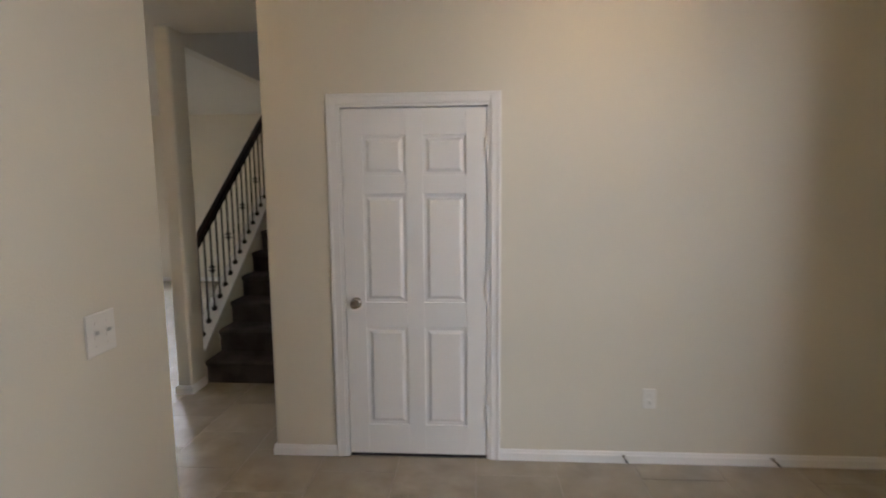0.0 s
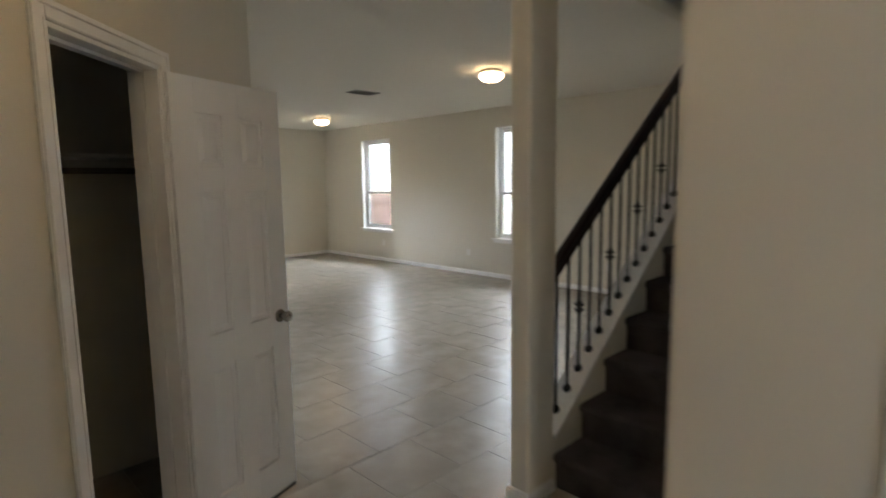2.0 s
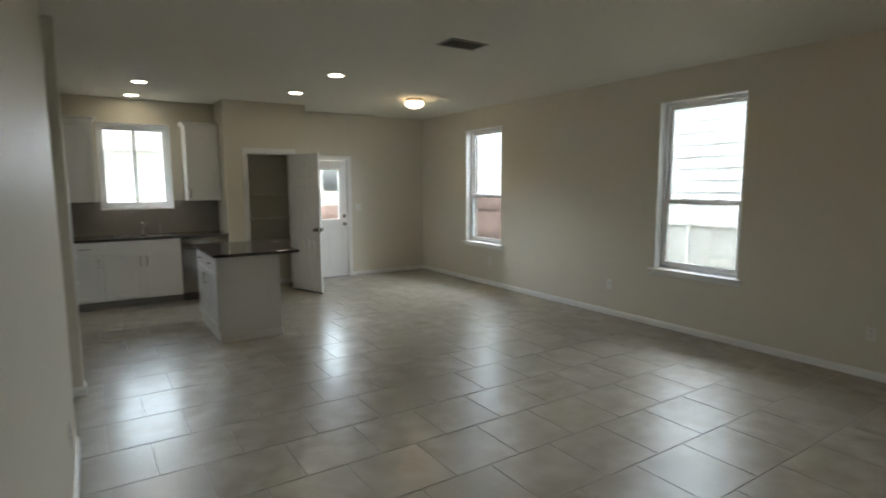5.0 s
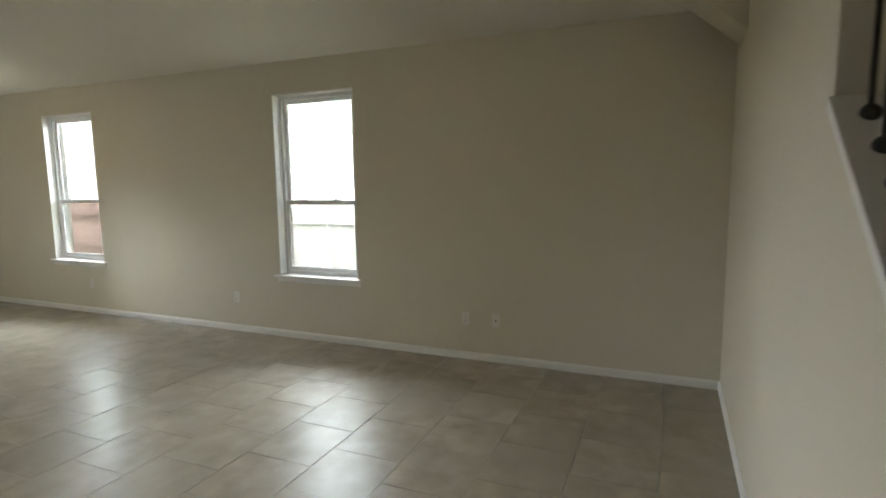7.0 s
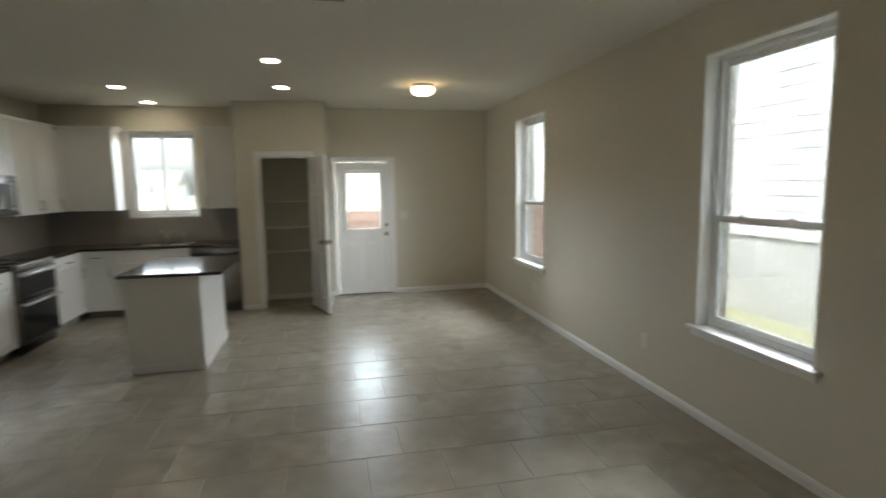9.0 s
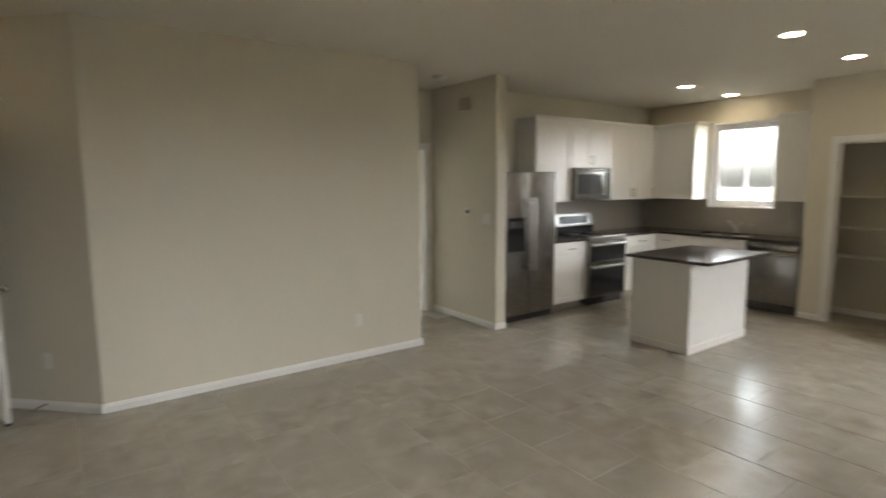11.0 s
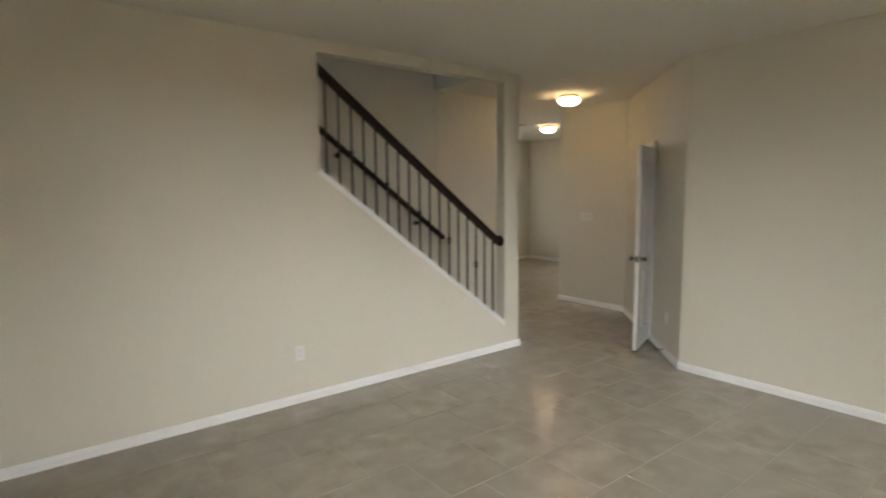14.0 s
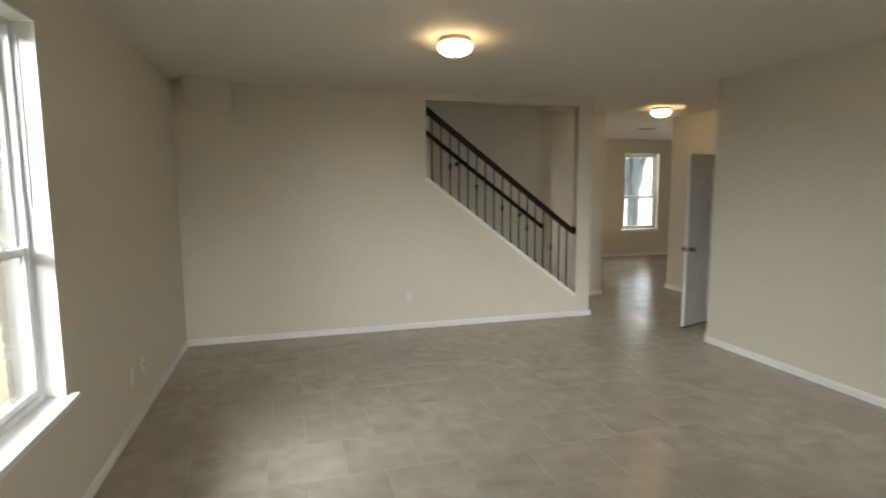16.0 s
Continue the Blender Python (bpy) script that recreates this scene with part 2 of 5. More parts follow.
def prism(bm, pts, v0, v1, axis="y"):
    """An extruded polygon: pts in the two other axes, from v0 to v1 along axis."""
    t = bmesh.new()
    put = {"y": lambda p, v: (p[0], v, p[1]), "x": lambda p, v: (v, p[0], p[1]), "z": lambda p, v: (p[0], p[1], v)}[axis]
    a = [t.verts.new(put(p, v0)) for p in pts]
    b = [t.verts.new(put(p, v1)) for p in pts]
    t.faces.new(a)
    t.faces.new(b[::-1])
    for i in range(len(pts)):
        j = (i + 1) % len(pts)
        t.faces.new((a[i], b[i], b[j], a[j]))
    merge(bm, t)
    return bm


def part(name, bm, material, parent=None, label="", smooth=False):
    me = bpy.data.meshes.new(name)
    bm.to_mesh(me)
    bm.free()
    me.materials.append(material)
    if smooth:
        for p in me.polygons:
            p.use_smooth = True
        me.set_sharp_from_angle(angle=radians(35))
    ob = new(name, me)
    ob.parent = parent
    if label:
        ob["label"] = label
    return ob


def thing(name, label, category, m, group="", kind=""):
    ob = new(name)
    ob.empty_display_size = 0.1
    ob.matrix_world = m
    return tagged(ob, label, category, group, kind)


def setting(name, bm, material, label="", category="", smooth=False):
    return tagged(part(name, bm, material, None, smooth=smooth), label, category, kind="structure")


def wall(name, p0, p1, thick, z0, z1, holes=(), material=None, label="painted plaster wall", category="wall", rounded=()):
    """A wall whose room face runs from p0 to p1; its body lies to the right of that way. holes: (a0, a1, z0, z1) along it.
    rounded: ends (0 or 1) whose room-side corner is a bullnose."""
    p0, p1 = Vector((*p0, 0)), Vector((*p1, 0))
    length = (p1 - p0).length
    d = (p1 - p0) / length
    nrm = Vector((d.y, -d.x, 0))
    us = sorted({0.0, length, *[h[0] for h in holes], *[h[1] for h in holes]})
    zs = sorted({z0, z1, *[h[2] for h in holes], *[h[3] for h in holes]})
    us = [u for u in us if 0 <= u <= length]
    zs = [z for z in zs if z0 <= z <= z1]

    def filled(i, j):
        if not (0 <= i < len(us) - 1 and 0 <= j < len(zs) - 1):
            return False
        u, z = (us[i] + us[i + 1]) / 2, (zs[j] + zs[j + 1]) / 2
        return not any(h[0] < u < h[1] and h[2] < z < h[3] for h in holes)

    bm = bmesh.new()
    seen = {}

    def vert(i, j, k):
        if (i, j, k) not in seen:
            seen[i, j, k] = bm.verts.new(p0 + d * us[i] + nrm * (thick * k) + Vector((0, 0, zs[j])))
        return seen[i, j, k]

    for i in range(len(us) - 1):
        for j in range(len(zs) - 1):
            if not filled(i, j):
                continue
            for k in (0, 1):
                bm.faces.new((vert(i, j, k), vert(i + 1, j, k), vert(i + 1, j + 1, k), vert(i, j + 1, k)))
            for di, dj, a, b in ((-1, 0, (i, j), (i, j + 1)), (1, 0, (i + 1, j), (i + 1, j + 1)),
                                 (0, -1, (i, j), (i + 1, j)), (0, 1, (i, j + 1), (i + 1, j + 1))):
                if not filled(i + di, j + dj):
                    bm.faces.new((vert(*a, 0), vert(*b, 0), vert(*b, 1), vert(*a, 1)))
    for end in rounded:
        at = p1 if end else p0
        edges = [e for e in bm.edges if all((v.co - at).xy.length < 1e-4 for v in e.verts)]
        bmesh.ops.bevel(bm, geom=edges, offset=0.019, segments=4, affect="EDGES", profile=0.5)
    bmesh.ops.recalc_face_normals(bm, faces=bm.faces[:])
    return setting(name, bm, material or WALL, label, category)


def baseboard(p0, p1, a=0.0, b=0.0):
    """A skirting board against the wall to the right of the way from p0 to p1; a, b lengthen its ends."""
    p0, p1 = Vector((*p0, 0)), Vector((*p1, 0))
    d = (p1 - p0).normalized()
    bm = bmesh.new()
    n = (p1 - p0).length
    prism(bm, [(0, 0.001), (0.013, 0.001), (0.013, 0.046), (0.009, 0.053), (0.0085, 0.060), (0.004, 0.067), (0, 0.068)], -a, n + b, "x")
    ob = setting("baseboard", bm, TRIM, "white painted skirting board along the wall", "baseboard")
    turn = Matrix((( d.x, -d.y, 0, p0.x), (d.y, d.x, 0, p0.y), (0, 0, 1, 0), (0, 0, 0, 1)))
    ob.matrix_world = turn
    return ob


def casing(m, w, h, wide=0.058, sill=False):
    """Moulded trim round an opening of width w and height h; local y points away from the room."""
    bm = bmesh.new()
    for x0, x1, z0, z1, side in ((-wide, 0, 0.001, h + wide, -1), (w, w + wide, 0.001, h + wide, 1), (0, w, h, h + wide, 0)):
        solid(bm, x0, x1, -0.011, -0.0005, z0, z1, 0.002)
        if side:
            o = x0 if side < 0 else x1 - 0.02
            solid(bm, o, o + 0.02, -0.018, -0.0105, z0, z1 - 0.0005, 0.003)
            i = x0 + wide - 0.012 if side < 0 else x0
            solid(bm, i, i + 0.009, -0.014, -0.0105, z0, h + 0.005, 0.0015)
        else:
            solid(bm, x0 - wide + 0.02, x1 + wide - 0.02, -0.018, -0.0105, h + wide - 0.02, h + wide - 0.0005, 0.003)
            solid(bm, x0, x1, -0.014, -0.0105, h + 0.003, h + 0.012, 0.0015)
    ob = setting("trim", bm, TRIM, "white moulded door casing on the wall", "trim")
    ob.matrix_world = m
    return ob


def jambs(m, w, h, depth, stop=0.05):
    """The lining of a doorway, with its stop bead."""
    bm = bmesh.new()
    t = 0.016
    solid(bm, 0.0, t, -0.0045, depth + 0.0045, 0.001, h, 0.0015)
    solid(bm, w - t, w, -0.0045, depth + 0.0045, 0.001, h, 0.0015)
    solid(bm, t, w - t, -0.0045, depth + 0.0045, h - t, h, 0.0015)
    solid(bm, t, t + 0.01, stop, stop + 0.035, 0.001, h - t, 0.001)
    solid(bm, w - t - 0.01, w - t, stop, stop + 0.035, 0.001, h - t, 0.001)
    solid(bm, t + 0.01, w - t - 0.01, stop, stop + 0.035, h - t - 0.012, h - t, 0.001)
    ob = setting("trim", bm, TRIM, "white door jamb lining the opening", "trim")
    ob.matrix_world = m
    return ob


def knob(parent, x, z, y, side, material=None):
    """A round door knob on its rose, standing out along y by side."""
    bm = bmesh.new()
    prof = [(0.033, 0.0), (0.033, 0.004), (0.028, 0.009), (0.012, 0.013), (0.011, 0.028), (0.017, 0.034), (0.026, 0.042), (0.0275, 0.052), (0.024, 0.061), (0.012, 0.066), (0.002, 0.067)]
    lathe(bm, [(r, h * side) for r, h in prof], "y", (x, y, z), 20)
    return part("knob", bm, material or NICKEL, parent, "satin nickel round knob", smooth=True)


def hinge(parent, z, y):
    bm = bmesh.new()
    lathe(bm, [(0.008, -0.05), (0.008, 0.05)], "z", (-0.003, y, z), 10)
    solid(bm, -0.002, 0.010, y - 0.002, y + 0.004, z - 0.045, z + 0.045)
    return part("hinge", bm, TRIM, parent, "white-painted butt hinge")


def panel_door(name, label, w, h, m, knobs=True):
    """A six-panel door leaf: hinge line at the origin, leaf along +x, 35 mm thick in +y."""
    th, rec = 0.035, 0.0135
    door = thing(name, label, "door", m, kind="structure")
    stile, mull = 0.115, 0.10
    pw = (w - 2 * stile - mull) / 2
    rows = ((0.20, 0.79), (0.94, 1.56), (1.665, 1.885))
    k = (h - 0.0) / 2.03
    bm = bmesh.new()
    solid(bm, 0.002, w - 0.002, rec, th - rec, 0.02, h)
    for y0, y1 in ((0, rec), (th - rec, th)):
        solid(bm, 0, stile, y0, y1, 0.02, h, 0.002)
        solid(bm, w - stile, w, y0, y1, 0.02, h, 0.002)
        solid(bm, stile + pw, stile + pw + mull, y0, y1, 0.02, h, 0.002)
        zs = [0.02] + [z * k for r in rows for z in r] + [h]
        for x0 in (stile, stile + pw + mull):
            for a, b in zip(zs[::2], zs[1::2]):
                solid(bm, x0 - 0.002, x0 + pw + 0.002, y0, y1, a, b, 0.002)
    part("leaf", bm, DOORW, door)
    for r0, r1 in rows:
        for x0 in (stile, stile + pw + mull):
            bm = bmesh.new()
            g = 0.016
            for y0, y1 in ((rec * 0.15, rec + 0.001), (th - rec - 0.001, th - rec * 0.15)):
                t = bmesh.new()
                bmesh.ops.create_cube(t, size=1)
                front = y0 < th / 2
                for v in t.verts:
                    outer = (v.co.y < 0) == front
                    gx = g + (0.020 if outer else 0.0)
                    cx, cz = x0 + pw / 2, (r0 + r1) / 2 * k
                    v.co = Vector((cx + v.co.x * 2 * (pw / 2 - gx), (y0 + y1) / 2 + v.co.y * (y1 - y0), cz + v.co.z * 2 * ((r1 - r0) * k / 2 - gx)))
                merge(bm, t)
            part("panel", bm, DOORW, door)
    # Black strip added to paint the shade in the gap under the leaf.
    bm = bmesh.new()
    solid(bm, 0.003, w - 0.003, 0.002, th - 0.004, 0.0015, 0.0195)
    part("gap_shade", bm, RUBBER, door, "black strip painting the shaded gap under the door")
    if knobs:
        knob(door, w - 0.06, 0.93, 0, -1)
        knob(door, w - 0.06, 0.93, th, 1)
        bm = bmesh.new()
        solid(bm, w - 0.0005, w + 0.0015, 0.006, th - 0.006, 0.90, 0.96)
        solid(bm, w, w + 0.009, 0.012, 0.023, 0.92, 0.94, 0.002)
        part("latch", bm, NICKEL, door, "nickel latch plate")
    return door


def hung_window(name, label, w, z0, z1, m, mid, depth=0.10, slide=False, glass=None):
    """A white vinyl window in a painted opening: local x along the wall, y outwards, room face at y = 0."""
    win = thing(name, label, "window", m, kind="structure")
    bm = bmesh.new()
    for x0, x1, a, b in ((0.001, 0.012, z0 + 0.02, z1 - 0.001), (w - 0.012, w - 0.001, z0 + 0.02, z1 - 0.001), (0.012, w - 0.012, z1 - 0.012, z1 - 0.001)):
        solid(bm, x0, x1, -0.002, depth, a, b, 0.001)
    part("window_jamb", bm, TRIM, win)
    bm = bmesh.new()
    f = 0.035
    y0, y1 = depth - 0.012, depth + 0.06
    solid(bm, 0.012, 0.012 + f, y0, y1, z0 + 0.02, z1 - 0.012, 0.003)
    solid(bm, w - 0.012 - f, w - 0.012, y0, y1, z0 + 0.02, z1 - 0.012, 0.003)
    solid(bm, 0.012 + f, w - 0.012 - f, y0, y1, z1 - 0.012 - f, z1 - 0.012, 0.003)
    solid(bm, 0.012 + f, w - 0.012 - f, y0, y1, z0 + 0.02, z0 + 0.02 + f, 0.003)
    part("window_frame", bm, VINYL, win)
    a, b, lo, hi = 0.012 + f, w - 0.012 - f, z0 + 0.02 + f, z1 - 0.012 - f
    s = 0.04 if slide else 0.032
    if slide:
        c = (a + b) / 2
        sashes = ((a, c + s / 2, lo, hi, y0 + 0.004), (c - s / 2, b, lo, hi, y0 + 0.034))
    else:
        sashes = ((a, b, lo, mid + 0.024, y0 + 0.004), (a, b, mid - 0.024, hi, y0 + 0.034))
    for x0, x1, c0, c1, y in sashes:
        bm = bmesh.new()
        solid(bm, x0, x0 + s, y, y + 0.026, c0, c1, 0.003)
        solid(bm, x1 - s, x1, y, y + 0.026, c0, c1, 0.003)
        solid(bm, x0 + s, x1 - s, y, y + 0.026, c0, c0 + s + 0.005, 0.003)
        solid(bm, x0 + s, x1 - s, y, y + 0.026, c1 - s - 0.005, c1, 0.003)
        sash = part("sash", bm, VINYL, win)
        bm = bmesh.new()
        solid(bm, x0 + s, x1 - s, y + 0.011, y + 0.014, c0 + s + 0.005, c1 - s - 0.005)
        pane = part("pane", bm, glass or GLASS, sash, "glass pane tinted to dim the view outdoors")
        pane.visible_shadow = False
    bm = bmesh.new()
    if slide:
        solid(bm, (a + b) / 2 - 0.012, (a + b) / 2 + 0.012, y0 - 0.006, y0 + 0.004, (lo + hi) / 2 - 0.03, (lo + hi) / 2 + 0.03, 0.003)
    else:
        for x in (w * 0.3, w * 0.7):
            solid(bm, x - 0.03, x + 0.03, y0 - 0.004, y0 + 0.012, mid + 0.02, mid + 0.032, 0.003)
            lathe(bm, [(0.012, 0), (0.012, 0.008), (0.006, 0.014)], "z", (x, y0 + 0.004, mid + 0.032), 10)
    part("latch", bm, VINYL, win)
    if not slide:
        for x in (0.012, w - 0.02):
            bm = bmesh.new()
            solid(bm, x, x + 0.008, y0 - 0.022, y0 - 0.002, mid + 0.2, hi - 0.02, 0.001)
            part("sash_track", bm, VINYL, win)
    if slide:
        bm = bmesh.new()
        solid(bm, 0.001, w - 0.001, -0.004, depth, z0 + 0.002, z0 + 0.02, 0.003)
        part("window_sill", bm, TRIM, win)
    else:
        bm = bmesh.new()
        solid(bm, -0.045, w + 0.045, -0.05, -0.0005, z0 - 0.004, z0 + 0.02, 0.005, 2)
        solid(bm, 0.001, w - 0.001, -0.003, depth, z0 + 0.001, z0 + 0.0195)
        sill = part("window_sill", bm, TRIM, win)
        bm = bmesh.new()
        solid(bm, -0.025, w + 0.025, -0.014, -0.0005, z0 - 0.052, z0 - 0.0045, 0.004)
        part("apron", bm, TRIM, win)
    return win


# ---- the plan, in metres: x east, y north; the window wall is x = 0, the stair wall y = 0 ----
H = 2.74
YN = 8.99
XB, YB0, YB1 = -5.34, 1.447, 4.17
XS, YA, YF = -7.0, -0.213, -1.30
XC, YS = -5.69, -1.12
XP = -4.80
WZ0, WZ1, WMID = 0.63, 2.435, 1.375
W1, W2 = (6.69, 7.612), (3.112, 4.042)
KW = (-5.06, -4.165, 1.235, 2.415)
FW = (-9.60, -8.65, 0.62, 2.42)
BD = (-2.30, -1.482, 1.99)
PY, PX0, PX1 = 8.35, -3.57, -2.41
PD = (-3.285, -2.64, 2.035)

wall("wall_east_stairs", (0, -1.235), (0, 0.12), 0.13, H, 5.2, [(0.25, 1.1, 3.7, 4.9)], label="beige stairwell wall upstairs")
wall("wall_east", (0, -1.235), (0, YN), 0.13, -0.02, H,
     [(W1[0] + 1.235, W1[1] + 1.235, WZ0, WZ1), (W2[0] + 1.235, W2[1] + 1.235, WZ0, WZ1)], label="long beige painted wall with two tall windows")
wall("wall_north", (0.13, YN), (-6.2, YN), 0.13, -0.02, H,
     [(0.13 - KW[1], 0.13 - KW[0], KW[2], KW[3]), (0.13 - BD[1], 0.13 - BD[0], -0.02, BD[2])], label="beige painted back wall with door and kitchen window")
wall("wall_west_kitchen", (-6.07, YN), (-6.07, 5.27), 0.12, -0.02, H, label="beige painted wall behind the kitchen cabinets")
bm = bmesh.new()
solid(bm, -6.62, -5.31, 5.13, 5.27, -0.02, H, 0.006, 2)
setting("wall_fridge", bm, WALL, "beige stub wall beside the refrigerator", "wall")
wall("wall_hall_end", (-6.5, 5.13), (-6.5, 4.17), 0.12, -0.02, H, [(0.10, 0.86, -0.02, 2.04)], label="beige wall with the bedroom doorway")
wall("wall_hall_south", (-6.5, YB1), (XB, YB1), 0.12, -0.02, H, rounded=(1,))
wall("wall_blank", (XB, YB1 - 0.12), (XB, YB0), 0.12, -0.02, H, label="wide blank beige painted wall")
wall("wall_angled", (XB, YB0), (XS, YA), 0.11, -0.02, H, [(1.03, 1.64, -0.02, 2.042)], label="angled beige wall with a closet doorway")
wall("wall_switch", (XS, YA), (XS, YF + 0.12), 0.12, -0.02, H, label="short beige hall wall with light switches")
wall("wall_front_north", (XS, YF), (-10.3, YF), 0.12, -0.02, H, label="beige painted wall of the front room", rounded=(0,))
wall("wall_front_west", (-10.3, YF + 0.12), (-10.3, -4.95), 0.13, -0.02, H)
wall("wall_south_east", (0.13, -5.08), (0.13, -1.236), 0.1, -0.02, H, label="plain wall closing the house")
wall("wall_front_south", (-10.43, -4.95), (0.13, -4.95), 0.13, -0.02, H, [(FW[0] + 10.43, FW[1] + 10.43, FW[2], FW[3])], label="beige front wall with one window")
wall("wall_closet", (XC, -4.95), (XC, YS - 0.115), 0.115, -0.02, H, [(4.95 - 2.396, 4.95 - 1.55, -0.02, 2.042)], label="beige wall with a closed white closet door")
wall("wall_stair_south", (XC, YS), (-4.6, YS), 0.115, -0.02, H, rounded=(0,))
wall("wall_stair_upper", (-4.6, YS - 0.004), (0, YS - 0.004), 0.111, -0.02, 5.2, label="beige stairwell wall")
wall("wall_closet_back", (-5.46, 1.75), (-7.01, 1.75), 0.08, -0.02, H)
wall("wall_closet_side", (-7.01, 1.75), (-7.01, -0.10), 0.08, -0.02, H)

# the stair wall: a post, a sloped half wall, a header and the solid part
OX0, OX1, SZ0, SZ1 = -4.59, -2.633, 0.275, 1.763
SL = (SZ1 - SZ0) / (OX1 - OX0)
for nm, prof, lb in (
        ("wall_stair_post", [(XP, -0.02), (OX0, -0.02), (OX0, H), (XP, H)], "beige wall post at the foot of the stairs"),
        ("wall_stair_low", [(OX0, -0.02), (OX1, -0.02), (OX1, SZ1), (OX0, SZ0)], "beige sloped half wall beside the staircase"),
        ("wall_stair_header", [(OX0, 2.65), (OX1, 2.65), (OX1, H), (OX0, H)], "narrow beige header over the stair opening"),
        ("wall_stair", [(OX1, -0.02), (0, -0.02), (0, H), (OX1, H)], "plain beige painted wall beside the staircase"),
        ("wall_stair_above", [(-4.6, H), (0, H), (0, 5.2), (-4.6, 5.2)], "beige stairwell wall upstairs")):
    bm = bmesh.new()
    prism(bm, prof, -0.115, 0)
    if nm == "wall_stair_post":
        upright = [e for e in bm.edges if abs(e.verts[0].co.z - e.verts[1].co.z) > 1 and e.verts[0].co.x < OX0 - 0.1]
        bmesh.ops.bevel(bm, geom=upright, offset=0.019, segments=4, affect="EDGES", profile=0.5)
    setting(nm, bm, WALL, lb, "wall")
bm = bmesh.new()
prism(bm, [(OX0 + 0.001, SZ0), (OX1 - 0.001, SZ1), (OX1 - 0.001, SZ1 + 0.022), (OX0 + 0.001, SZ0 + 0.022)], -0.128, 0.013)
prism(bm, [(OX0 + 0.001, SZ0 - 0.030), (OX1 + 0.03, SZ1 - 0.006), (OX1 + 0.005, SZ1 + 0.001), (OX0 + 0.001, SZ0 - 0.001)], 0.0005, 0.009)
setting("trim", bm, TRIM, "white sloped cap on the stair half wall", "trim")
bm = bmesh.new()
solid(bm, -4.72, -4.601, -1.235, 0.0, H + 0.001, 5.2)
setting("wall_stair_head", bm, WALL, "beige wall above the hall opening", "wall")

# the small sloped boxing in the corner by the ceiling
bm = bmesh.new()
prism(bm, [(0.001, 2.45), (0.35, H - 0.001), (0.001, H - 0.001)], -0.57, -0.14, "x")
setting("soffit", bm, WALL, "small sloped beige boxing under the ceiling", "soffit")

# ceilings
bm = bmesh.new()
solid(bm, -10.6, 0.0, 0.0, 9.24, H, H + 0.28)
solid(bm, -10.6, -4.6, YS, 0.0, H, H + 0.28)
solid(bm, -10.6, -4.6, -5.2, YS, H, H + 0.28)
solid(bm, -4.6, 0.14, -5.2, YS - 0.06, H, H + 0.28)
solid(bm, 0.0, 0.24, 0.13, 9.24, H, H + 0.28)
setting("ceiling", bm, CEIL, "textured off-white painted ceiling", "ceiling")
bm = bmesh.new()
solid(bm, -4.72, 0.24, -1.35, 0.12, 5.2, 5.4)
setting("ceiling_stairwell", bm, CEIL, "ceiling over the stairwell", "ceiling")

# bedroom beyond the far doorway
bm = bmesh.new()
solid(bm, -10.6, -6.62, 2.4, 8.2, -0.02, 0.008)
setting("floor_bedroom", bm, CARPETB, "grey carpet floor of the bedroom", "carpet")
wall("wall_bedroom_west", (-10.3, 8.2), (-10.3, 2.3), 0.13, -0.02, H, [(3.6, 5.4, 0.6, 2.3)])
wall("wall_bedroom_north", (-6.63, 8.2), (-10.43, 8.2), 0.13, -0.02, H, [(0.9, 2.9, 0.6, 2.3)])
wall("wall_bedroom_south", (-10.3, 2.3), (-6.63, 2.3), 0.1, -0.02, H)
wall("wall_bedroom_east", (-6.625, 2.3), (-6.625, 4.165), 0.004, -0.02, H)
wall("wall_bedroom_north_east", (-6.625, 5.275), (-6.625, 8.2), 0.1, -0.02, H)

# brick skin outside the window wall
setting_brick = wall("wall_brick", (0.15, -1.3), (0.15, 9.2), 0.09, -0.35, 3.02,
                     [(W1[0] + 1.3 - 0.004, W1[1] + 1.3 + 0.004, WZ0 - 0.01, WZ1), (W2[0] + 1.3 - 0.004, W2[1] + 1.3 + 0.004, WZ0 - 0.01, WZ1)],
                     MORTAR, "pale brick outer skin of the house", "brick wall")

# skirting boards
for a, b, e0, e1 in (((0, 0), (0, YN), 0, 0), ((0, YN), (BD[1] + 0.058, YN), 0, 0), ((BD[0] - 0.058, YN), (PX1, YN), 0, 0),
                     ((PX1, YN), (PX1, PY), 0, 0), ((PX1, PY), (PD[1] + 0.058, PY), 0.013, 0), ((PD[0] - 0.058, PY), (PX0, PY), 0, 0),
                     ((-5.31, 5.27), (-5.31, 5.13), 0, 0), ((-5.31, 5.13), (-6.5, 5.13), 0.013, 0),
                     ((-6.5, YB1), (XB, YB1), 0, 0.013), ((XB, YB1), (XB, YB0), 0, 0.004),
                     ((XS, YA), (XS, YF), 0, 0), ((XS, YF), (-10.3, YF), 0.013, 0), ((-10.3, YF), (-10.3, -4.95), 0, 0),
                     ((-10.3, -4.95), (XC, -4.95), 0, 0), ((XC, -4.95), (XC, -2.454), 0, 0), ((XC, -1.492), (XC, YS), 0, 0),
                     ((XC, YS), (-4.58, YS), 0.013, 0), ((XP, 0), (0, 0), 0.013, 0), ((XP, -0.115), (XP, 0), 0, 0),
                     ((OX0, -0.115), (XP, -0.115), 0, 0.013)):
    baseboard(a, b, e0, e1)
k = math.sqrt(0.5)
for s0, s1 in ((0.0, 0.972), (1.698, 2.347)):
    baseboard((XB - k * s0, YB0 - k * s0), (XB - k * s1, YB0 - k * s1))

